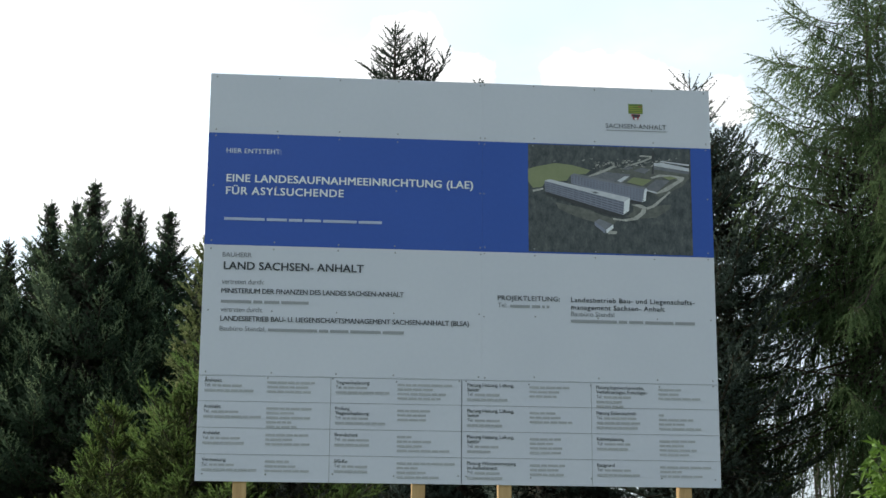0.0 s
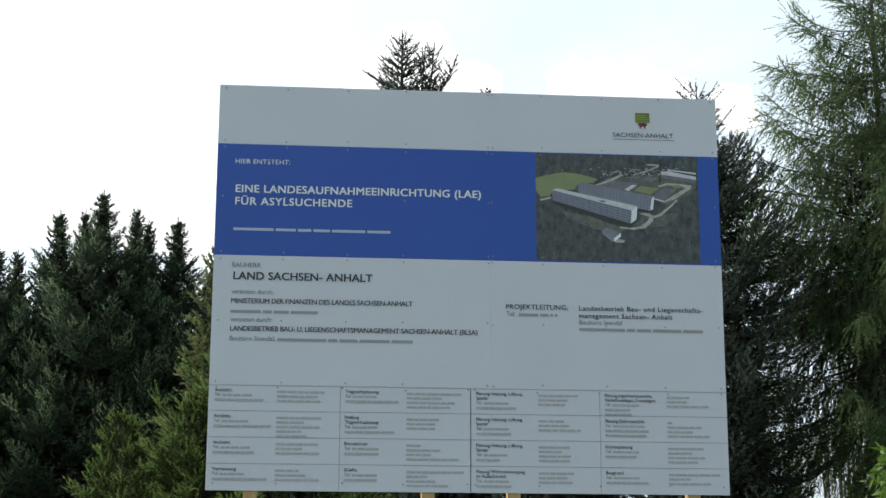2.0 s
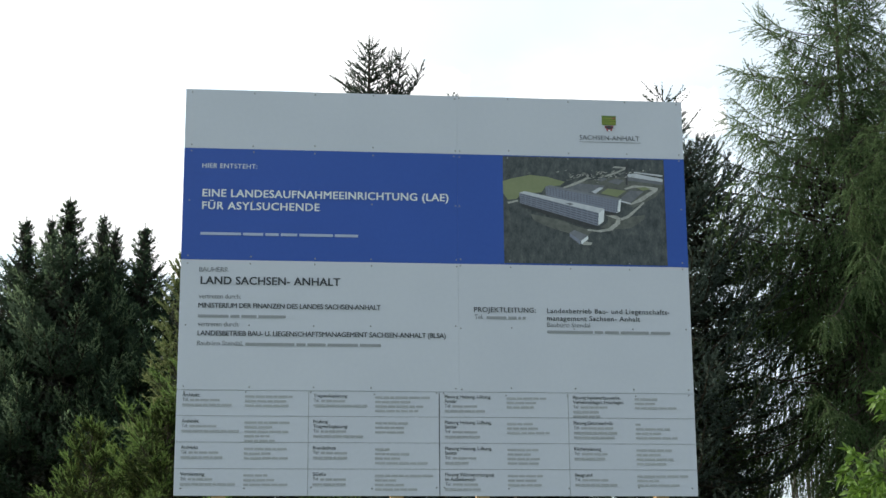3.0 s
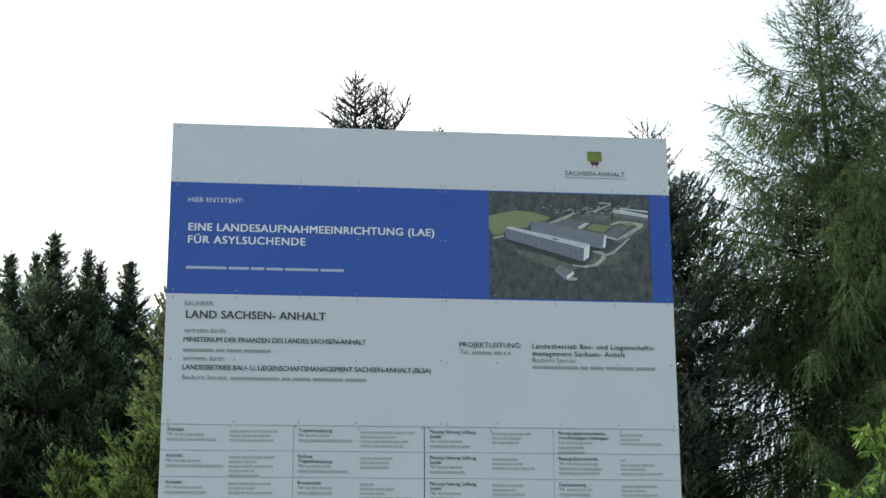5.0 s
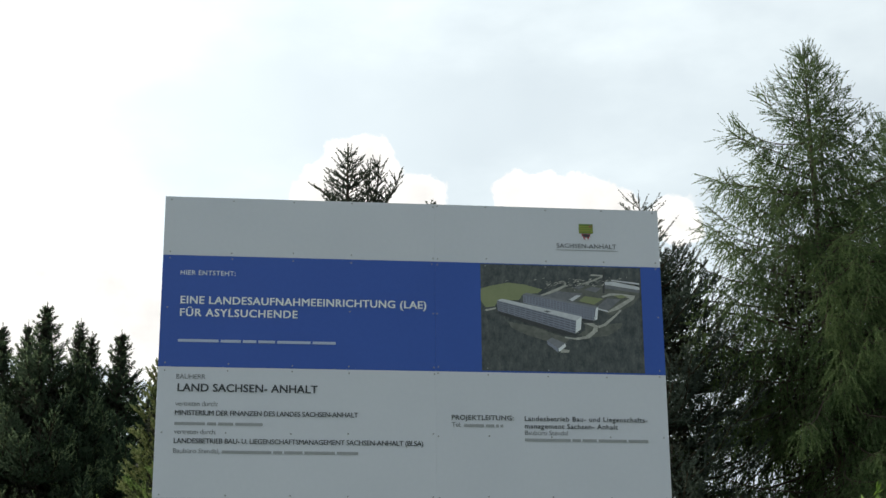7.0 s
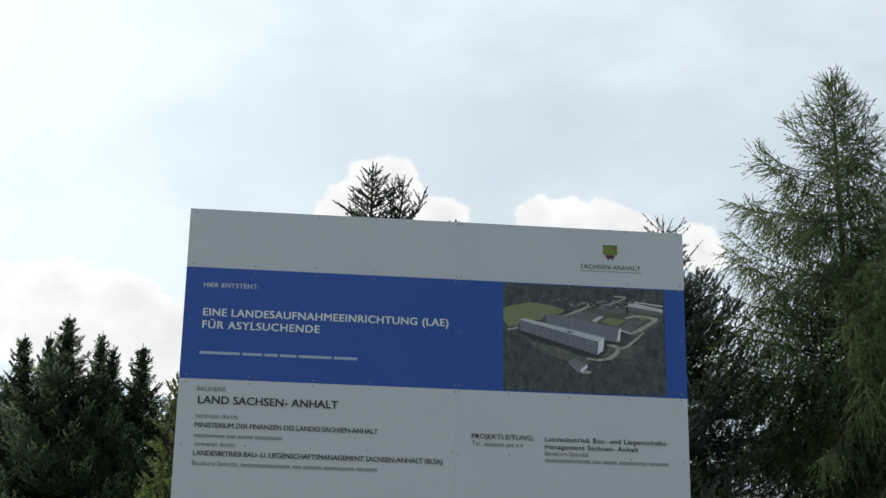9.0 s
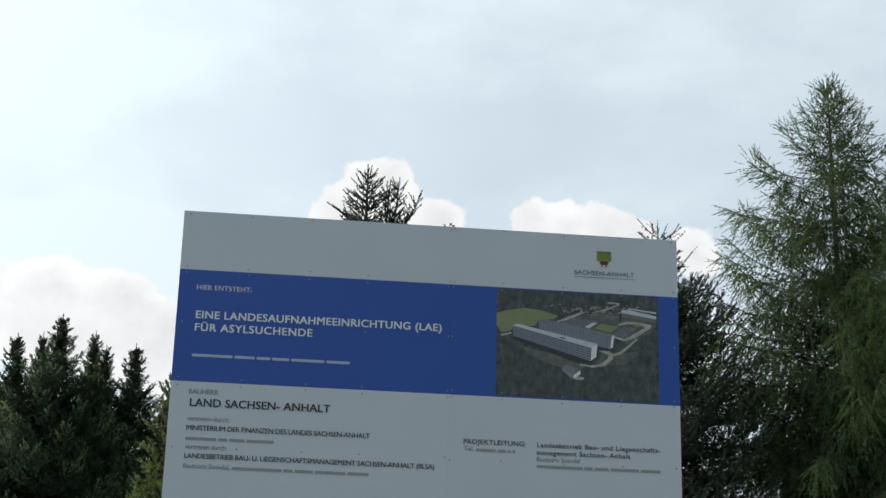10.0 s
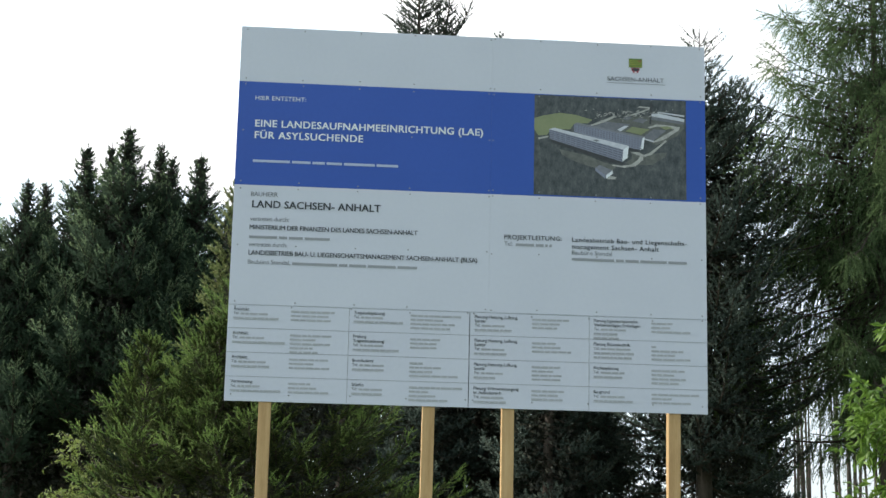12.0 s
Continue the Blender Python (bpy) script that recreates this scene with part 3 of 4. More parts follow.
def needle_tree(name, sh, H, trunk_r, needle, materials, label, soften=1.0, stems=(), core=None):
    """A tree under an Empty at its foot from its gathered shoots. needle: blades per metre, length, width, lean."""
    rng = sh.rng
    root = new(name)
    s = np.linspace(0, 1, 12)
    wob = rng.normal(size=(12, 2)) * 0.02
    trunk = [(np.c_[wob * (1 - s)[:, None], s * H], trunk_r * (1 - s) ** 0.85 + 0.005)] + list(stems)
    part_mesh("trunk", raw_mesh("trunk", *tubes(trunk, 9)), M_BARK, root, "rough grey-brown bark")
    tagged(part_mesh("branchwork", raw_mesh("branchwork", *tubes(sh.lines, 4)), M_TWIG, root, "thin brown boughs"), kind="stuff")
    P, D, L, B, Y = sh.merged()
    tris, nrms, slots = [], [], []
    for slot, pick in ((0, ~Y), (1, Y)):
        tri, nrm = leaf_tris(rng, P[pick], D[pick], L[pick], B[pick], *needle, soften)
        tris.append(tri), nrms.append(nrm), slots.append(np.full(len(tri), slot, np.int32))
    if core:  # dead twigs inside the crown
        n, profile, share, lo, hi = core
        t = rng.uniform(lo, hi, n)
        wide = np.array([profile(v) for v in t])
        az, rr = rng.uniform(0, 2 * np.pi, n), wide * share * np.sqrt(rng.random(n))
        cp = np.c_[rr * np.cos(az), rr * np.sin(az), t * H - 0.25 * rr]
        tri, nrm = leaf_tris(rng, cp, unit(rng.normal(size=(n, 3)) + UP * 0.5), np.clip(wide * 0.35, 0.02, 0.14), np.zeros((n, 3)), 70, 0.085, 0.030, 0.6, 0.0)
        tris.append(tri), nrms.append(nrm), slots.append(np.full(len(tri), 2, np.int32))
    tri, nrm = np.concatenate(tris), np.concatenate(nrms)
    me = raw_mesh("crown", tri.reshape(-1, 3), np.arange(tri.shape[0] * 3).reshape(-1, 3))
    me.attributes.new("custom_normal", "FLOAT_VECTOR", "POINT").data.foreach_set("vector", np.repeat(nrm, 3, 0).astype(np.float32).ravel())
    crown = part_mesh("crown", me, [*materials, M_DEAD], root, label)
    me.polygons.foreach_set("material_index", np.concatenate(slots))
    tagged(crown, kind="stuff")
    return root


def stand(root, x, y, z, turn, label, category, group=""):
    root.matrix_world = pose(x, y, z, 0, 0, turn)
    return tagged(root, label, category, group)


# ---- ground ----
bm = bmesh.new()
bmesh.ops.create_grid(bm, x_segments=60, y_segments=60, size=1500)
for vert in bm.verts:
    vert.co.z = -0.02 + 0.03 * noise.noise(vert.co * 0.02)
tagged(part("ground", bm, M_GRASS, None), "rough green meadow grass under the trees", "ground", kind="structure")

# ---- the sign ----
Z_FOOT, Z_TABLE, Z_BLUE, Z_HEAD, Z_TOP = 2.42, 3.22, 4.228, 5.126, 5.612
JOINT, GAP = 0.152, 0.0003
sign = thing("construction_sign", 0, 0, 0, "large white and blue construction sign of screwed metal sheets on posts", "sign")
FRONT = -0.003


def sheet(x0, x1, z0, z1, mat, label):
    return part("panel", box_bm(x0 + GAP, x1 - GAP, 0.0, 0.008, z0 + GAP, z1 - GAP, 0.0006), mat, sign, label)


head_l = sheet(-2.0, JOINT, Z_HEAD, Z_TOP, M_WHITE, "blank white head sheet")
head_r = sheet(JOINT, 2.0, Z_HEAD, Z_TOP, M_WHITE, "white head sheet with a small coat of arms")
blue_l = sheet(-2.0, JOINT, Z_BLUE, Z_HEAD, M_BLUE, "blue sheet with white lettering")
blue_r = sheet(JOINT, 2.0, Z_BLUE, Z_HEAD, M_BLUE, "blue sheet with a printed aerial photograph")
text_l = sheet(-2.0, JOINT, Z_TABLE, Z_BLUE, M_WHITE, "white sheet with dark lettering")
text_r = sheet(JOINT, 2.0, Z_TABLE, Z_BLUE, M_WHITE, "white sheet with dark lettering")
table_l = sheet(-2.0, 0.0, Z_FOOT, Z_TABLE, M_WHITE, "white sheet with a ruled table of small print")
table_r = sheet(0.0, 2.0, Z_FOOT, Z_TABLE, M_WHITE, "white sheet with a ruled table of small print")

# four square posts behind the sheets
for cx, lean in ((-1.668, 0.0), (-0.327, 0.004), (0.330, -0.002), (1.722, 0.006)):
    bm = box_bm(-0.05, 0.05, 0.0, 0.10, -0.5, 5.45, 0.004)
    bmesh.ops.subdivide_edges(bm, edges=[e for e in bm.edges if abs(e.verts[0].co.z - e.verts[1].co.z) > 2], cuts=6)
    for vert in bm.verts:
        vert.co.x += cx + lean * (vert.co.z - 2.4)
        vert.co.y += 0.010
    part("post", bm, M_POST, sign, "fresh square pine post")

# battens behind the joints
for x0, x1, z0, z1 in ((JOINT - 0.03, JOINT + 0.03, Z_TABLE + 0.04, Z_TOP - 0.01), (-0.03, 0.03, Z_FOOT + 0.01, Z_TABLE - 0.04)):
    part("batten", box_bm(x0, x1, 0.0085, 0.03, z0, z1, 0.002), M_ALU, sign)
for z in (Z_TABLE, Z_BLUE, Z_HEAD):
    part("batten", box_bm(-1.985, 1.985, 0.0085, 0.0098, z - 0.03, z + 0.03), M_POST, sign)

# screws
bm = bmesh.new()
bmesh.ops.create_uvsphere(bm, u_segments=8, v_segments=4, radius=0.0068)
for vert in bm.verts:
    vert.co = Vector((vert.co.x, vert.co.z * 0.45, vert.co.y))
screw_mesh = bpy.data.meshes.new("screw")
bm.to_mesh(screw_mesh)
bm.free()
screw_mesh.materials.append(M_STEEL)
COLS_L, COLS_R = (-1.945, -1.46, -0.975, -0.525, 0.133), (0.174, 0.562, 1.055, 1.525, 1.955)
TABLE_L, TABLE_R = (-1.95, -1.484, -0.985, -0.51, -0.03), (0.026, 0.52, 0.99, 1.53, 1.955)
rs = random.Random(4)
for owner, cols, rows in ((head_l, COLS_L, (5.592, 5.157)), (head_r, COLS_R, (5.594, 5.157)), (blue_l, COLS_L, (5.104, 4.70, 4.256)),
                          (blue_r, COLS_R, (5.104, 4.70, 4.256)), (text_l, COLS_L, (4.206, 3.722, 3.242)), (text_r, COLS_R, (4.206, 3.72, 3.242)),
                          (table_l, TABLE_L, (3.198, 2.482)), (table_r, TABLE_R, (3.198, 2.482))):
    for z in rows:
        for x in cols:
            if owner is blue_r and z == 4.70 and 0.5 < x < 1.8:
                continue
            ob = new("screw", screw_mesh)
            ob.parent = owner
            ob.location = (x + rs.uniform(-0.008, 0.008), -0.001, z + rs.uniform(-0.008, 0.008))


def typeset(words, spacing):
    """The flat outlines of a line of type, one unit to the em."""
    data = bpy.data.curves.new("lettering", "FONT")
    data.body, data.size, data.resolution_u, data.space_character = words, 1.0, 3, spacing
    ob = new("lettering", data)
    bpy.context.view_layer.update()
    me = bpy.data.meshes.new_from_object(ob.evaluated_get(bpy.context.evaluated_depsgraph_get()))
    bpy.data.objects.remove(ob)
    co = np.zeros(len(me.vertices) * 3, np.float32)
    me.vertices.foreach_get("co", co)
    return me, co.reshape(-1, 3)


def overprint(name, verts, faces, weight, mat, owner):
    """Flat type; weight thickens its strokes by printing the outline several times, a hair apart."""
    shifts = [(0, 0)] if not weight else [(-weight, -weight * 0.5), (weight, weight * 0.5), (-weight, weight * 0.5), (weight, -weight * 0.5)]
    co, fs = [], []
    for n, (dx, dz) in enumerate(shifts):
        fs += [tuple(i + n * len(verts) for i in f) for f in faces]
        co += [(x + dx, y - 0.0003 * n, z + dz) for x, y, z in verts]
    me = bpy.data.meshes.new(name)
    me.from_pydata(co, [], fs)
    return part_mesh(name, me, mat, owner)


def lettering(words, x0, x1, base, cap, mat, owner, bold=0.0, apart=False):
    """A printed line from x0 to x1 on its base line; apart: each letter a part of its own."""
    sz = cap / 0.729
    weight = bold * sz
    narrow, wide = (np.ptp(typeset(words, sp)[1][:, 0]) for sp in (1.0, 1.2))
    need = (x1 - x0 - 2 * weight) / (sz * 1.04)
    spacing = min(max(1.0 + 0.2 * (need - narrow) / max(wide - narrow, 1e-6), 0.94), 1.3)
    me, co = typeset(words, spacing)
    sx = (x1 - x0 - 2 * weight) / np.ptp(co[:, 0])
    flat = np.c_[x0 + weight + (co[:, 0] - co[:, 0].min()) * sx, np.full(len(co), FRONT), base + co[:, 1] * sz].tolist()
    if not apart:
        return tagged(overprint("lettering", flat, [tuple(p.vertices) for p in me.polygons], weight, mat, owner), kind="stuff")
    faces = [tuple(p.vertices) for p in me.polygons]
    group = list(range(len(flat)))

    def head(i):
        while group[i] != i:
            group[i] = group[group[i]]
            i = group[i]
        return i

    for f in faces:
        for i in f[1:]:
            group[head(i)] = head(f[0])
    islands = {}
    for f in faces:
        islands.setdefault(head(f[0]), []).append(f)
    glyphs = []  # dots and accents join the letter that they stand over
    for fs in sorted(islands.values(), key=lambda fs: min(flat[i][0] for f in fs for i in f)):
        lo, hi = min(flat[i][0] for f in fs for i in f), max(flat[i][0] for f in fs for i in f)
        if glyphs and hi < glyphs[-1][1] + 0.002:
            glyphs[-1][2].extend(fs)
        else:
            glyphs.append([lo, hi, list(fs)])
    for lo, hi, fs in glyphs:
        used = sorted({i for f in fs for i in f})
        at = {i: n for n, i in enumerate(used)}
        overprint("letter", [flat[i] for i in used], [tuple(at[i] for i in f) for f in fs], weight, mat, owner)


def bars(lines, mat, owner, words=None):
    """Print as word-long bars: (x0, x1, base, height) for each line; words: lengths of its words, in letters."""
    rb = random.Random(len(lines) + int(abs(lines[0][0]) * 1000))
    polys = []
    for x0, x1, base, h in lines:
        lengths = list(words or ())
        while not words and sum(lengths) * h * 0.75 < x1 - x0:
            lengths.append(rb.randint(3, 9))
        em, x = (x1 - x0) / (sum(lengths) + 0.6 * (len(lengths) - 1)), x0
        for n in lengths:
            polys.append(rect(x, x + n * em, base, base + h))
            x += (n + 0.6) * em
    return tagged(part("small_print", flat_bm(polys, FRONT), mat, owner), kind="stuff")


lettering("SACHSEN-ANHALT", 1.147, 1.640, 5.272, 0.040, M_INK, head_r, apart=True)
part("underline", flat_bm([rect(1.146, 1.650, 5.2515, 5.2555)], FRONT), M_INK_SOFT, head_r)
# coat of arms as plain shapes
part("arms_field", flat_bm([rect(1.334, 1.451, 5.398, 5.479)], FRONT), M_ARMS_GREEN, head_r)
part("arms_stripes", flat_bm([rect(1.334, 1.451, z, z + 0.0045) for z in (5.407, 5.423, 5.439, 5.455)], FRONT - 0.001), M_ARMS_GOLD, head_r)
part("arms_patch", flat_bm([[(1.415, 5.470), (1.430, 5.455), (1.446, 5.472), (1.438, 5.452), (1.422, 5.450)]], FRONT - 0.002), M_ARMS_RED, head_r)
part("arms_shield", flat_bm([[(1.357, 5.394)] + [(1.393 + 0.036 * math.cos(a), 5.388 - 0.044 * math.sin(a)) for a in np.linspace(math.pi, 0, 10)] + [(1.429, 5.394)]], FRONT), M_ARMS_RED, head_r)
part("arms_bear", flat_bm([[(1.362, 5.372), (1.370, 5.388), (1.395, 5.393), (1.420, 5.386), (1.428, 5.372), (1.414, 5.374), (1.408, 5.366), (1.384, 5.366), (1.376, 5.374)]], FRONT - 0.001), M_INK, head_r)
part("arms_wall", flat_bm([rect(1.384, 1.403, 5.345, 5.362), rect(1.358, 1.368, 5.358, 5.368), rect(1.418, 1.428, 5.358, 5.368)], FRONT - 0.001), M_PALE_INK, head_r)

lettering("HIER ENTSTEHT:", -1.857, -1.430, 4.965, 0.040, M_PALE_INK, blue_l)
lettering("EINE LANDESAUFNAHMEEINRICHTUNG (LAE)", -1.850, 0.080, 4.733, 0.063, M_PALE_INK, blue_l, 0.024, apart=True)
lettering("FÜR ASYLSUCHENDE", -1.850, -0.937, 4.632, 0.063, M_PALE_INK, blue_l, 0.024, apart=True)
bars([(-1.856, -0.635, 4.425, 0.022)], M_PALE_SOFT, blue_l, (12, 6, 4, 5, 10, 7))

lettering("BAUHERR", -1.857, -1.634, 4.133, 0.039, M_INK_SOFT, text_l)
lettering("LAND SACHSEN- ANHALT", -1.845, -0.770, 4.036, 0.063, M_INK, text_l, 0.024, apart=True)
lettering("vertreten durch:", -1.856, -1.534, 3.922, 0.040, M_INK_SOFT, text_l)
lettering("MINISTERIUM DER FINANZEN DES LANDES SACHSEN-ANHALT", -1.856, -0.456, 3.850, 0.040, M_INK, text_l, 0.013)
bars([(-1.857, -1.188, 3.774, 0.022)], M_BAR, text_l, (10, 3, 5, 9))
lettering("vertreten durch:", -1.857, -1.540, 3.705, 0.040, M_INK_SOFT, text_l)
lettering("LANDESBETRIEB BAU- U. LIEGENSCHAFTSMANAGEMENT SACHSEN-ANHALT (BLSA)", -1.856, 0.050, 3.634, 0.040, M_INK, text_l, 0.013)
lettering("Baubüro Stendal,", -1.858, -1.510, 3.558, 0.038, M_INK_SOFT, text_l)
bars([(-1.492, -0.453, 3.559, 0.022)], M_BAR, text_l, (16, 3, 6, 10, 7))

lettering("PROJEKTLEITUNG:", 0.273, 0.762, 3.845, 0.040, M_INK, text_r, 0.013)
lettering("Tel:", 0.275, 0.345, 3.789, 0.038, M_INK_SOFT, text_r)
bars([(0.372, 0.679, 3.789, 0.022)], M_BAR, text_r, (7, 3, 1, 1))
lettering("Landesbetrieb Bau- und Liegenschafts-", 0.850, 1.832, 3.843, 0.040, M_INK, text_r, 0.013)
lettering("management Sachsen- Anhalt", 0.849, 1.591, 3.784, 0.040, M_INK, text_r, 0.013)
lettering("Baubüro Stendal", 0.849, 1.190, 3.732, 0.038, M_INK_SOFT, text_r)
bars([(0.848, 1.831, 3.682, 0.022)], M_BAR, text_r, (16, 3, 5, 10, 7))

# the table: rules, headings, and small print as bars
ROWS = (3.218, 3.020, 2.821, 2.622)
for owner, xa, xb in ((table_l, -1.998, -0.004), (table_r, 0.004, 1.998)):
    for z in ROWS:
        top = z - 0.004 if z == ROWS[0] else z
        part("rule", flat_bm([rect(xa, xb, top - 0.0018, top + 0.0016)], FRONT), M_LINE, owner)
part("rule", flat_bm([rect(-1.0057, -1.0023, 2.424, 3.214)], FRONT - 0.001), M_LINE, table_l)
part("rule", flat_bm([rect(-0.0065, -0.0018, 2.424, 3.214)], FRONT - 0.001), M_INK, table_l)
part("rule", flat_bm([rect(0.9973, 1.0007, 2.424, 3.214)], FRONT - 0.001), M_LINE, table_r)
HEAD_X, NOTE_X = (-1.955, -0.967, 0.038, 1.038), (-1.485, -0.496, 0.519, 1.525)
CELLS = {
    (0, 0): (["Architekt:"], (0.28, 0.37), (0.36, 0.31, 0.33)), (1, 0): (["Architekt:"], (0.26, 0.43), (0.34, 0.21, 0.33, 0.19, 0.23)),
    (2, 0): (["Architekt:"], (0.28, 0.31), (0.32, 0.20, 0.33)), (3, 0): (["Vermessung"], (0.24, 0.41), (0.18, 0.23, 0.33)),
    (0, 1): (["Tragwerksplanung:"], (0.24, 0.41), (0.42, 0.27, 0.37, 0.33)), (1, 1): (["Prüfung", "Tragwerksplanung:"], (0.25, 0.38), (0.25, 0.22, 0.22)),
    (2, 1): (["Brandschutz"], (0.26, 0.26), (0.11, 0.26, 0.19, 0.40)), (3, 1): (["SiGeKo"], (0.25, 0.25), (0.44, 0.16, 0.22, 0.32)),
    (0, 2): (["Planung Heizung, Lüftung,", "Sanitär"], (0.25, 0.31), (0.31, 0.23, 0.21)), (1, 2): (["Planung Heizung, Lüftung,", "Sanitär"], (0.25, 0.27), (0.20, 0.24, 0.33)),
    (2, 2): (["Planung Heizung, Lüftung,", "Sanitär"], (0.24, 0.18), (0.24, 0.18, 0.25, 0.24)),
    (3, 2): (["Planung Wärmeversorgung", "im Außenbereich"], (0.25, 0.27), (0.27, 0.22, 0.26)),
    (0, 3): (["Planung Ingenieurbauwerke,", "Verkehrsanlagen, Freianlagen:"], (0.27, 0.20, 0.21), (0.18, 0.16, 0.33)),
    (1, 3): (["Planung Elektrotechnik:"], (0.31, 0.34, 0.32), (0.04, 0.27, 0.20, 0.33)), (2, 3): (["Küchenplanung"], (0.26, 0.24), (0.28, 0.19, 0.29, 0.23)),
    (3, 3): (["Baugrund"], (0.26, 0.33), (0.40, 0.17, 0.33)),
}
HEAD_W = {"Architekt:": 0.13, "Vermessung": 0.18, "Tragwerksplanung:": 0.26, "Prüfung": 0.11, "Brandschutz": 0.175, "SiGeKo": 0.10, "Sanitär": 0.095,
          "Planung Heizung, Lüftung,": 0.36, "Planung Wärmeversorgung": 0.375, "im Außenbereich": 0.23, "Planung Ingenieurbauwerke,": 0.375,
          "Verkehrsanlagen, Freianlagen:": 0.40, "Planung Elektrotechnik:": 0.31, "Küchenplanung": 0.21, "Baugrund": 0.135}
for (r, c), (heads, left, right) in CELLS.items():
    owner = table_l if c < 2 else table_r
    base = ROWS[r] - 0.052
    for words in heads:
        lettering(words, HEAD_X[c], HEAD_X[c] + HEAD_W[words], base, 0.027, M_HEAD, owner, 0.010)
        base -= 0.0355
    lettering("Tel:", HEAD_X[c], HEAD_X[c] + 0.045, base, 0.025, M_INK_SOFT, owner)
    small = [(HEAD_X[c] + 0.058, HEAD_X[c] + left[0], base, 0.0165)]
    links = []
    for w in left[1:]:
        base -= 0.0355
        small.append((HEAD_X[c], HEAD_X[c] + w, base + 0.002, 0.014))
        links.append(rect(HEAD_X[c], HEAD_X[c] + w, base - 0.0045, base - 0.0015))
    for i, w in enumerate(right):
        small.append((NOTE_X[c], NOTE_X[c] + w, ROWS[r] - 0.058 - 0.0345 * i, 0.0165))
    bars(small, M_FAINT, owner)
    for link_line in links:
        part("link_underline", flat_bm([link_line], FRONT), M_FAINT, owner)


def photo_xy(px, py):
    """From the print's own grid, 860 wide and 570 high, to the sheet."""
    return 0.518 + 1.314 * (px - 45 - 0.0123 * (py - 15)) / 860, 5.118 - 0.878 * (py - 15 - 0.0151 * (px - 45)) / 570


# printed aerial photograph: woodland, meadow, two long blocks, low roofs, paths
photo = part("aerial_photograph", flat_bm([rect(0.518, 1.832, 4.240, 5.118)], FRONT + 0.0015), M_PHOTO_WOOD, blue_r, "printed aerial photograph of two long blocks in woodland")
SHAPES = [
    (M_PHOTO_FIELD, [[(46, 150), (90, 136), (190, 116), (280, 126), (375, 152), (350, 172), (270, 178), (250, 210), (140, 215), (120, 245), (72, 250), (47, 215)]]),
    (M_PHOTO_CLEAR, [[(370, 190), (450, 150), (600, 130), (720, 120), (895, 150), (895, 190), (860, 230), (740, 290), (660, 250), (500, 205)],
                     [(190, 325), (330, 352), (440, 392), (520, 415), (490, 440), (400, 430), (300, 400), (210, 360)],
                     [(600, 330), (670, 345), (800, 328), (790, 355), (720, 400), (640, 405), (600, 370)], [(560, 395), (630, 350), (650, 365), (600, 405)]]),
    (M_PHOTO_PATH, [[(490, 404), (545, 411), (600, 401), (638, 372), (646, 352), (590, 332), (640, 330), (668, 346), (665, 375), (622, 412), (560, 422), (492, 413)],
                    [(668, 346), (700, 334), (745, 298), (790, 258), (798, 264), (755, 305), (712, 344), (672, 358)],
                    [(360, 182), (440, 150), (500, 122), (508, 130), (450, 162), (375, 187)], [(585, 118), (640, 98), (690, 78), (630, 74), (640, 66), (700, 70), (700, 82), (650, 105), (592, 124)],
                    [(690, 186), (740, 168), (800, 172), (872, 182), (866, 200), (782, 256), (722, 276), (722, 268), (775, 235), (840, 196), (800, 184), (740, 181), (700, 193)],
                    [(70, 262), (125, 250), (128, 258), (74, 272)], [(470, 470), (515, 476), (508, 490), (465, 490)]]),
    (M_PHOTO_GREY, [[(380, 190), (452, 160), (590, 172), (530, 212), (420, 200)], [(600, 150), (640, 134), (690, 142), (660, 166)], [(540, 140), (575, 126), (600, 134), (570, 150)],
                    [(705, 123), (897, 152), (897, 166), (705, 142)], [(660, 246), (720, 197), (795, 201), (725, 262)]]),
    (M_PHOTO_ROOF, [[(700, 109), (750, 105), (897, 134), (897, 151), (705, 122)], [(745, 95), (897, 113), (897, 122), (745, 102)], [(515, 206), (556, 181), (580, 183), (536, 215)],
                    [(660, 248), (724, 264), (722, 272), (662, 256)]]),
    (M_PHOTO_FIELD, [[(565, 213), (600, 186), (700, 199), (650, 232)], [(755, 182), (800, 178), (835, 188), (790, 198)]]),
    (M_PHOTO_DARK, [[(700, 45), (711, 45), (708, 168), (698, 168)], [(140, 270), (545, 390), (560, 402), (470, 392), (140, 285)], [(582, 306), (645, 320), (640, 332), (585, 322)]]),
    (M_PHOTO_WALL, [[(270, 180), (660, 250), (645, 318), (582, 306), (272, 225)], [(132, 213), (552, 318), (545, 388), (136, 268)], [(395, 426), (455, 468), (451, 488), (396, 444)]]),
    (M_PHOTO_FLAT, [[(270, 179), (290, 171), (672, 242), (660, 251)], [(395, 426), (420, 410), (492, 440), (455, 468)]]),
    (M_PHOTO_ROOF, [[(132, 213), (160, 204), (582, 297), (552, 319)]]),
    (M_PHOTO_LIGHT, [[(660, 251), (672, 242), (665, 312), (645, 318)], [(552, 319), (582, 297), (576, 366), (545, 388)], [(455, 468), (492, 440), (494, 458), (458, 488)]]),
    (M_PHOTO_GREY, [[(375, 268), (400, 266), (420, 274), (398, 277)]]),
]
depth = FRONT + 0.0009
for mat, polys in SHAPES:
    for poly in polys:
        part("photo_shape", flat_bm([[photo_xy(*p) for p in poly]], depth), mat, photo)
        depth -= 0.00012
bands = []
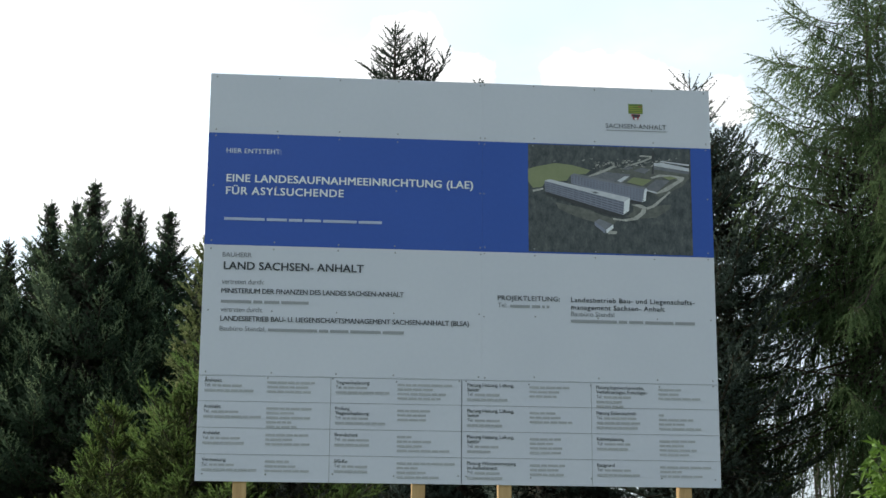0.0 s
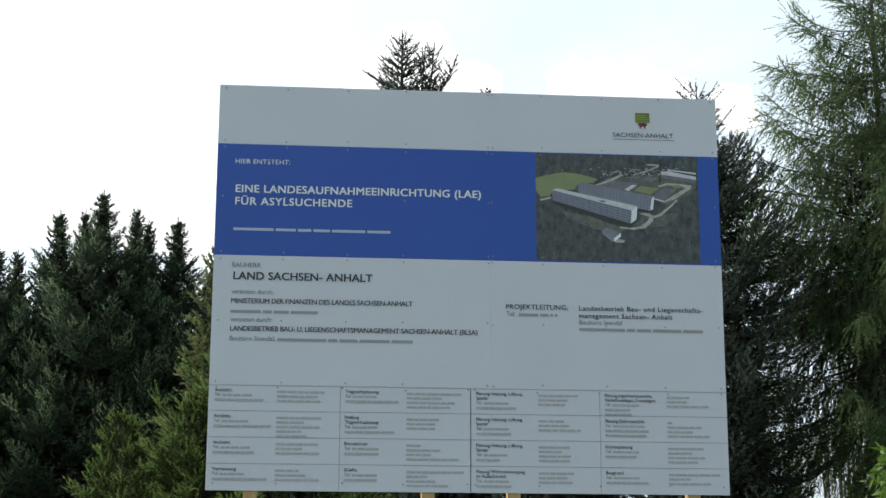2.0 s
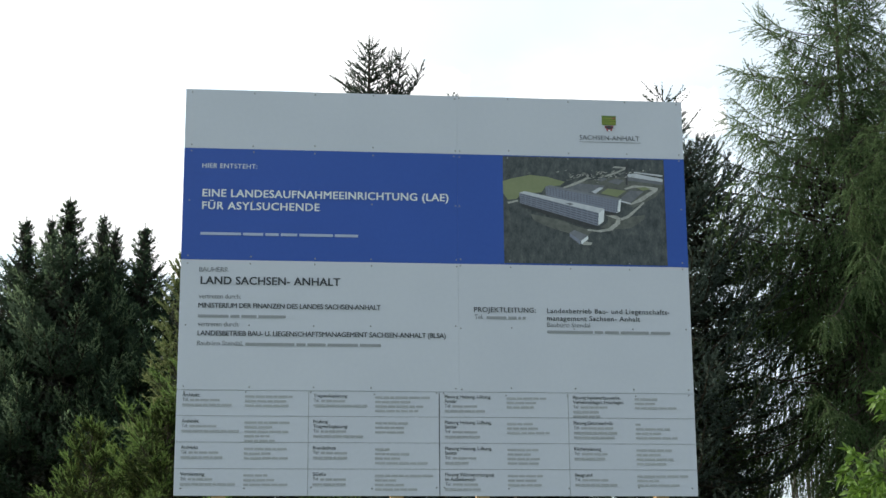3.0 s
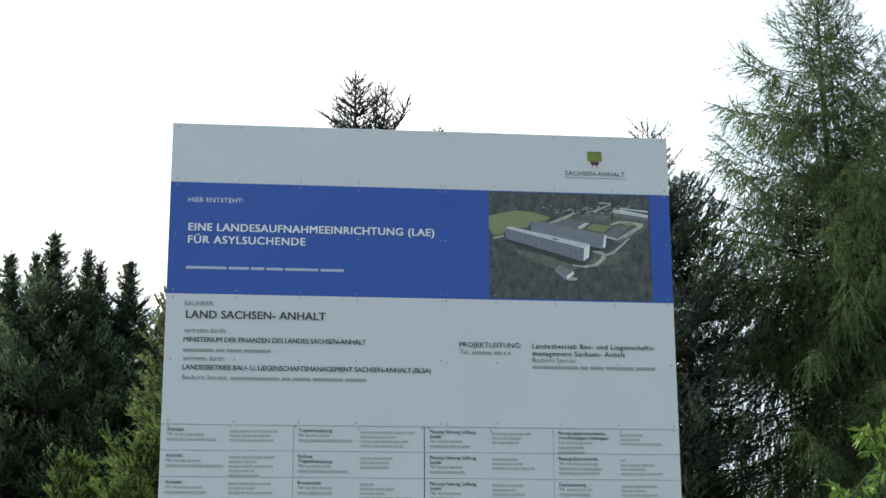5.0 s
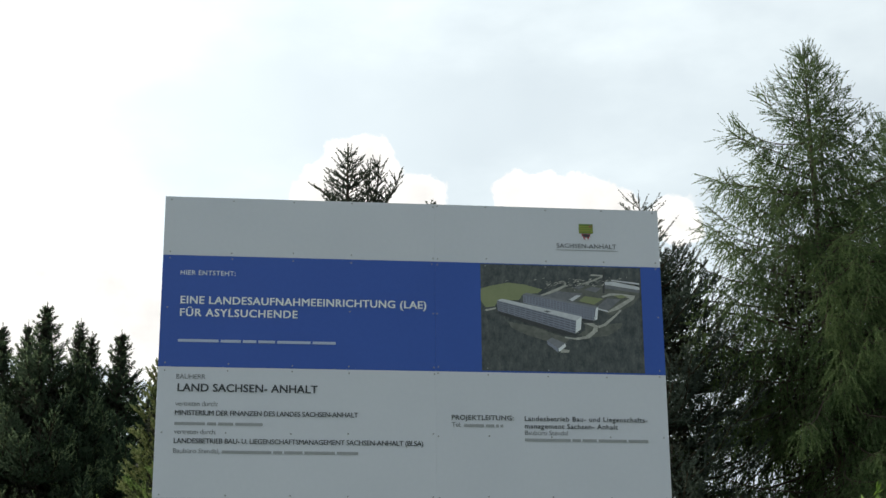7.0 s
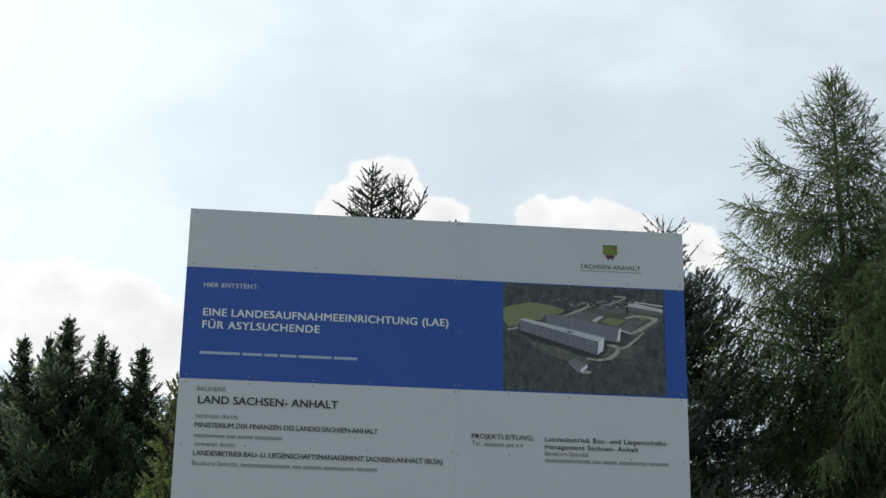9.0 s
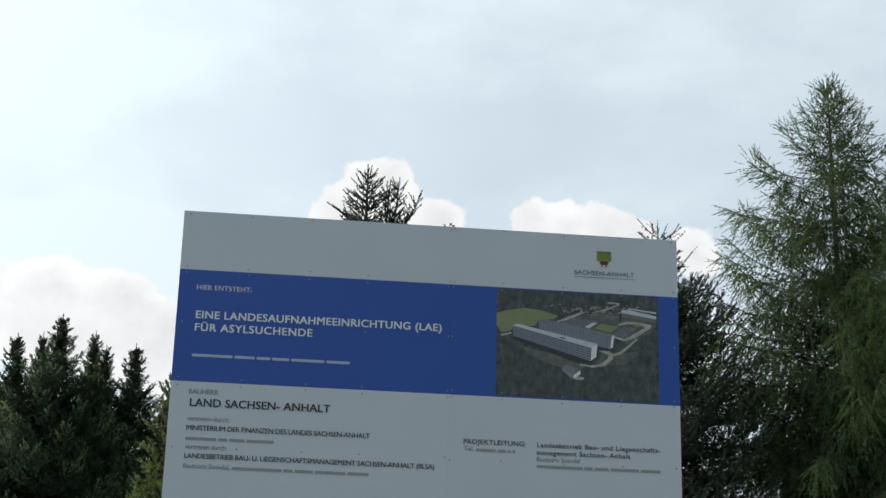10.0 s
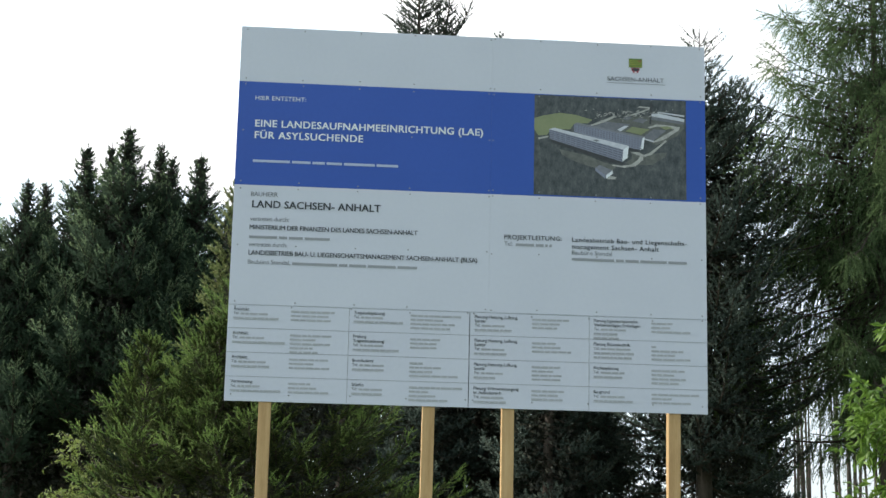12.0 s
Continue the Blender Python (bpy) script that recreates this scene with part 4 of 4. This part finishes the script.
for j in range(5):  # window bands along the front block, bays on the rear one
    f0, f1 = (j + 0.28) / 5, (j + 0.74) / 5
    for i in range(14):
        u0, u1 = (i + 0.08) / 14, (i + 0.92) / 14
        bands.append([photo_xy(134 + 417 * u, 214 + 105 * u + (52 + 17 * u) * f) for u, f in ((u0, f0), (u1, f0), (u1, f1), (u0, f1))])
    for i in range(24):
        u0, u1 = (i + 0.2) / 24, (i + 0.75) / 24
        if u0 * 386 + 272 < 575 and 182 + 70 * u1 + (48 + 18 * u1) * f1 > 204 + (u0 * 386 + 112) * 0.22:
            continue
        bands.append([photo_xy(272 + 386 * u, 182 + 70 * u + (48 + 18 * u) * f) for u, f in ((u0, f0), (u1, f0), (u1, f1), (u0, f1))])
tagged(part("photo_glazing", flat_bm(bands, depth), M_PHOTO_GLASS, photo), kind="stuff")
dots = random.Random(8)
houses = []
for _ in range(170):
    x = dots.gauss(480, 170)
    y = 128 - (x - 300) * 0.04 + dots.gauss(0, 14)
    w, h = dots.uniform(3, 15), dots.uniform(1.5, 5)
    if 150 < x < 860 and 60 < y and not (x < 385 and y > 110):
        houses.append([photo_xy(x, y), photo_xy(x + w, y - w * 0.25), photo_xy(x + w, y - w * 0.25 + h), photo_xy(x, y + h)])
tagged(part("photo_houses", flat_bm(houses, depth - 0.002), M_PHOTO_PATH, photo), kind="stuff")

# ---- trees ----


def slim(t):
    d = (1 - t) * 9.0
    wide = float(np.interp(d, [0.0, 0.35, 0.8, 1.2, 1.8, 3.0, 4.5], [0.02, 0.145, 0.235, 0.47, 0.72, 1.15, 1.6]))
    return min(wide, 1.7) * min(1.0, 0.55 + t * 2)


def fir(seed):
    sh = Shoots(seed)
    fan_boughs(sh, 9.0, slim, 140, (4, 14), z0=2.2, rise=0.54, spread=(0.66, 1.22), curl=0.38, droop=0.24, fan=0.48, twigs=21, small=0.035, young_from=0.82, step=0.2)
    return needle_tree("fir_tree", sh, 9.0, 0.13, (85, 0.040, 0.0165, 0.8), (M_FIR, M_FIR_TIP), "dense dark green needles", 1.3, core=(2600, slim, 0.52, 0.24, 0.985))


firs = [fir(11 + k) for k in range(4)]
# x, y, height of the top, kind, width, turn
FIR_PLACES = [(-5.03, 16.0, 9.00, 0, 1.10, 0), (-5.85, 16.4, 8.70, 1, 1.04, 40), (-5.60, 17.8, 9.10, 2, 0.77, 100), (-4.53, 17.0, 8.95, 3, 0.90, 200), (-4.23, 16.2, 8.52, 1, 0.85, 300),
              (-3.72, 16.4, 8.60, 2, 1.12, 20), (-6.75, 17.4, 8.18, 3, 0.99, 150), (-6.87, 16.2, 7.95, 0, 1.0, 250), (-7.6, 16.5, 7.75, 2, 1.10, 60), (-3.15, 17.2, 7.85, 3, 1.0, 70),
              (-6.3, 19.0, 7.90, 1, 1.32, 10), (-4.6, 19.2, 8.10, 0, 1.32, 110)]
for i, (x, y, h, k, w, turn) in enumerate(FIR_PLACES):
    ob = firs[k] if i in (0, 1, 2, 3) else copy_thing(firs[k], pose(x, y, 0))
    s = h / 9.0
    ob.matrix_world = pose(x, y, 0, 0, 0, turn) @ Matrix.Diagonal((s * w, s * w, s, 1))
    tagged(ob, "slender dark green fir tree in a dense group", "tree", "firs beside the sign")


# spruce whose top rises over the sign
sh = Shoots(31)
fan_boughs(sh, 9.6, lambda t: min(0.52 * (11.1 - 9.6 * t) ** 0.85, 2.2), 36, (0, 20), z0=2.0, rise=0.8, twigs=9)
reach = lambda d: min(0.12 + 0.40 * d, 0.85)
brush_stem(sh, [(0, 0, 8.6), (0.02, 0, 9.9), (0.0, 0, 11.1)], reach, lambda d: 46 - 24 * d, count=5)
brush_stem(sh, [(0.1, 0, 9.0), (0.34, 0.1, 9.9), (0.40, 0.1, 10.88)], lambda d: 0.08 + 0.27 * d, lambda d: 50 - 20 * d, gap=0.13)
brush_stem(sh, [(0.1, 0, 9.0), (0.46, -0.1, 9.9), (0.54, -0.1, 10.86)], lambda d: 0.08 + 0.27 * d, lambda d: 52 - 20 * d, gap=0.13)
brush_stem(sh, [(0.1, 0, 9.5), (0.5, 0.0, 9.85), (0.8, 0.0, 10.3), (0.93, 0.0, 10.70)], lambda d: 0.08 + 0.22 * d, lambda d: 45, gap=0.12)
brush_stem(sh, [(0.0, 0, 9.7), (-0.3, 0.05, 10.15), (-0.58, 0.05, 10.38)], lambda d: 0.07 + 0.18 * d, lambda d: 30, gap=0.12)
top_spruce = needle_tree("spruce_tree", sh, 11.0, 0.16, (260, 0.033, 0.0160, 0.75), (M_SPRUCE, M_SPRUCE_TIP), "grey-green upright spruce shoots", 0.6)
stand(top_spruce, 0.18, 13.0, -0.01, 0, "tall grey-green spruce with a forked top behind the sign", "tree")
sh = Shoots(37)
side_form = lambda t: min(0.10 + 0.55 * (8.35 * (1 - t)) ** 1.1, 1.45)
fan_boughs(sh, 7.6, lambda t: min(0.5 + 0.5 * (7.6 * (1 - t)), 1.45), 170, (-4, 20), z0=2.2, droop=0.30, curl=0.30, young_from=0.93, twigs=11)
brush_stem(sh, [(0, 0, 6.4), (0, 0, 7.5), (0.0, 0, 8.38)], lambda d: 0.24 + 0.30 * d, lambda d: 44 - 18 * d, gap=0.13, count=5)
side_spruce = needle_tree("spruce_tree", sh, 8.3, 0.13, (110, 0.034, 0.0155, 0.8), (M_SPRUCE, M_SPRUCE_TIP), "dark spruce needles", 0.8, core=(2600, side_form, 0.5, 0.3, 0.88))
stand(side_spruce, 3.65, 7.0, -0.13, 30, "dark green spruce close behind the edge of the sign", "tree")
sh = Shoots(41)
dark_form = lambda t: 1.6 * (1 - t) ** 0.8 + 0.05
fan_boughs(sh, 7.0, dark_form, 110, (-6, 30), z0=0.4, droop=0.35, rise=0.8, young_from=0.96)
dark_spruce = needle_tree("spruce_tree", sh, 7.0, 0.12, (60, 0.050, 0.022, 0.8), (M_SPRUCE, M_SPRUCE_TIP), "shaded dark spruce needles", core=(2200, dark_form, 0.7, 0.06, 0.93))
for i, (x, y, s, turn) in enumerate(((0.9, 9.0, 0.9, 0), (2.35, 10.5, 1.08, 80), (-0.9, 10.0, 0.95, 130), (1.7, 7.2, 0.8, 210), (10.0, 12.5, 1.0, 260), (4.35, 9.6, 1.0, 200), (6.0, 13.5, 0.85, 120), (2.85, 11.5, 0.85, 20), (1.37, 11.0, 1.339, 40), (2.5, 8.8, 0.72, 100), (0.2, 8.2, 0.8, 330), (-2.2, 13.0, 0.9, 170), (8.7, 10.2, 0.95, 45), (-5.8, 20.5, 1.1, 15), (-7.6, 19.5, 1.0, 75)
                                     )):
    ob = dark_spruce if i == 0 else copy_thing(dark_spruce, pose(x, y, 0))
    ob.matrix_world = pose(x, y, 0, 0, 0, turn) @ Matrix.Diagonal((s, s, s, 1))
    tagged(ob, "shaded spruce in the dark wood behind the sign", "tree", "spruces behind the sign")

sh = Shoots(43)
tall_form = lambda t: 1.5 * (1 - t) ** 0.5 + 0.1
fan_boughs(sh, 6.9, tall_form, 90, (-8, 30), z0=4.0, droop=0.4, rise=1.0, young_from=0.96)
tall_dark = needle_tree("spruce_tree", sh, 6.9, 0.12, (60, 0.050, 0.022, 0.8), (M_SPRUCE, M_SPRUCE_TIP), "shaded dark spruce needles", core=(2200, tall_form, 0.85, 0.62, 0.95))
for i, (x, y, s, turn) in enumerate(((8.4, 10.6, 1.02, 210), (10.2, 15.0, 1.08, 260))):
    ob = tall_dark if i == 0 else copy_thing(tall_dark, pose(x, y, 0))
    ob.matrix_world = pose(x, y, 0, 0, 0, turn) @ Matrix.Diagonal((s, s, s, 1))
    tagged(ob, "shaded spruce with a bare lower stem behind the larches", "tree", "spruces behind the larches")


# larches: rising boughs with hanging twigs
def larch_form(d):
    return min(1.06 * d / (1 + 0.17 * d) - 0.20 * math.exp(-1.0 * d), 2.6)


sh = Shoots(51)
larch_boughs(sh, 10.62, larch_form, 200, 7.6, 6)
larch = needle_tree("larch_tree", sh, 10.55, 0.11, (100, 0.033, 0.0122, 1.3), (M_LARCH, M_LARCH_TIP), "soft light green hanging needles", 0.7,
                    core=(600, lambda t: larch_form(10.5 * (1 - t)), 0.3, 0.42, 0.72))
stand(larch, 6.05, 7.0, -0.07, 0, "tall light green larch with drooping twigs", "tree", "larches")
second = copy_thing(larch, pose(8.0, 8.6, 0))
second.matrix_world = pose(8.05, 8.8, 0, 0, 0, 140) @ Matrix.Diagonal((1.02, 1.02, 0.97, 1))
tagged(second, "tall light green larch with drooping twigs", "tree", "larches")

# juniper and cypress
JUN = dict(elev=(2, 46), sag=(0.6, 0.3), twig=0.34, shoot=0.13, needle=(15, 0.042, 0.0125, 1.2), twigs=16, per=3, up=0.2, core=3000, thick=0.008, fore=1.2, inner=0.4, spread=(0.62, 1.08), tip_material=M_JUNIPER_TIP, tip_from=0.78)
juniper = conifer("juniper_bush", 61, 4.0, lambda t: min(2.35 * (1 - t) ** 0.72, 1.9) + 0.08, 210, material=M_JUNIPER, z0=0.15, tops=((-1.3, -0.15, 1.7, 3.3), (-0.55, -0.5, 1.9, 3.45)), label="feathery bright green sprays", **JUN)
stand(juniper, -1.72, 3.6, 0, 0, "broad bright green juniper with feathery tips beside the sign", "bush")
cypress = conifer("cypress_tree", 67, 6.2, lambda t: 0.95 * (1 - t) ** 0.6 + 0.08, 170, (30, 65), (-0.05, 0.0), 0.28, 0.11, (9, 0.055, 0.024, 1.1), M_PALE, core=400, z0=0.3, twigs=9, per=3, up=0.2,
                  label="loose yellow-green sprays")
stand(cypress, -2.52, 9.0, 0, 0, "narrow yellow-green cypress behind the edge of the sign", "tree")


def leafy(name, seed, limbs, leaf, count, material, label, branch_label, droop=0.4, leaflets=7):
    """A broadleaf crown: limbs as (start, end, rise), with twigs that carry rows of folded leaflets."""
    rng = np.random.default_rng(seed)
    lines, vs = [], []
    for a, b, r0 in limbs:
        a, b = np.array(a, float), np.array(b, float)
        s = np.linspace(0, 1, 8)
        pts = a + np.outer(s, b - a) + np.outer(np.sin(s * np.pi) * 0.12 * np.linalg.norm(b - a), [0, 0, 1]) + rng.normal(size=(8, 3)) * 0.015
        lines.append((pts, r0 * (1 - 0.85 * s)))
        for i in range(count):
            q = rng.uniform(0.35, 1.0)
            base = np.array([np.interp(q, s, pts[:, c]) for c in range(3)])
            d = unit(b - a + rng.normal(size=3) * 0.9 * np.linalg.norm(b - a))
            ln = rng.uniform(0.12, 0.34)
            g = np.linspace(0, 1, 4)
            tw = base + np.outer(g * ln, d) - np.outer(g * g * ln * droop, [0, 0, 1])
            lines.append((tw, 0.004 * (1 - 0.7 * g)))
            for j in range(leaflets):
                h = rng.uniform(0.25, 1.0)
                at = np.array([np.interp(h, g, tw[:, c]) for c in range(3)])
                axis = unit(d * 0.6 + rng.normal(size=3) * 0.7 - np.array([0, 0, droop]))
                across = unit(np.cross(axis, rng.normal(size=3)))
                nrm = np.cross(axis, across)
                l, w = leaf * rng.uniform(0.7, 1.3), leaf * rng.uniform(0.16, 0.24)
                tip, mid = at + axis * l - np.array([0, 0, 0.15 * l]), at + axis * l * 0.45
                e1, e2 = mid + across * w + nrm * w * 0.4, mid - across * w + nrm * w * 0.4
                vs.append(np.array([at, e1, mid, mid, e1, tip, at, mid, e2, e2, mid, tip]))
    root = new(name)
    tagged(part_mesh("branchwork", raw_mesh("branchwork", *tubes(lines, 5)), M_TWIG, root, branch_label), kind="stuff")
    v = np.concatenate(vs)
    part_mesh("foliage", raw_mesh("foliage", v, np.arange(len(v)).reshape(-1, 3)), material, root, label)
    return root


r = np.random.default_rng(5)
limbs = [((0, 0, 0), (0.1, 0, 1.6), 0.06), ((0.1, 0, 1.5), (0.25, 0.2, 3.2), 0.04), ((0.1, 0, 2.9), (-0.22, 0.05, 3.5), 0.012)]
for i in range(40):
    z = r.uniform(0.9, 3.0)
    az, ln = r.uniform(0, 2 * math.pi), r.uniform(0.6, 1.05) * (1.15 - 0.12 * z)
    limbs.append(((0.1, 0, z - 0.3), (0.1 + ln * math.cos(az), ln * math.sin(az), z + r.uniform(-0.15, 0.25)), 0.014))
ash = leafy("ash_tree", 71, limbs, 0.115, 15, M_LEAF, "bright green lance-shaped leaves", "thin grey-brown limbs")
stand(ash, 4.16, 0.9, -0.12, 0, "young ash tree with sunlit bright green leaves", "tree")
limbs = [((0, 0, 0), (0.1 * math.cos(a), 0.1 * math.sin(a), 1.2), 0.02) for a in (0, 2, 4)]
for i in range(26):
    z, az, ln = r.uniform(0.8, 2.45), r.uniform(0, 2 * math.pi), r.uniform(0.2, 0.55)
    limbs.append(((0, 0, z - 0.35), (ln * math.cos(az), ln * math.sin(az), z), 0.008))
elder = leafy("elder_bush", 73, limbs, 0.062, 20, M_BUSH, "small yellow-green leaves", "thin brown stems", 0.2)
stand(elder, -3.55, 4.0, 0, 0, "small yellow-green leafy bush in front of the firs", "bush")

# far pine wood: bare trunks and low crowns, seen through the gaps
rng = np.random.default_rng(81)
lines, P, D, L = [], [], [], []
for i in range(180):
    x, y = (rng.uniform(-30, 42), rng.uniform(38, 60)) if i < 150 else (rng.uniform(14, 24), rng.uniform(34, 60))
    if 9 < x < 13.5 and i % 4:
        continue
    h = rng.uniform(8, 11)
    g = np.linspace(0, 1, 5)
    lines.append((np.c_[x + rng.normal() * 0.2 * g, y + 0 * g, g * h], 0.08 * (1 - 0.7 * g)))
    n = 60
    thicket = -16 < x < 9
    n = 150 if thicket else 60
    P.append(np.c_[x + rng.normal(size=n) * 0.9, y + rng.normal(size=n) * 0.9, rng.uniform(0.1, 6.4, n) if thicket else rng.uniform(0.1, 3.0, n)])
    D.append(unit(rng.normal(size=(n, 3)) + np.array([0, 0, 0.4])))
    L.append(rng.uniform(0.3, 0.6, n))
wood = new("far_wood")
tagged(wood, "distant thin pine trunks with dark undergrowth", "wood", kind="stuff")
part_mesh("trunks", raw_mesh("trunks", *tubes(lines, 6)), M_BARK, wood)
part_mesh("undergrowth", crown_mesh("undergrowth", [needles(rng, np.concatenate(P), np.concatenate(D), np.concatenate(L), 12, 0.24, 0.085)]), M_SPRUCE, wood)
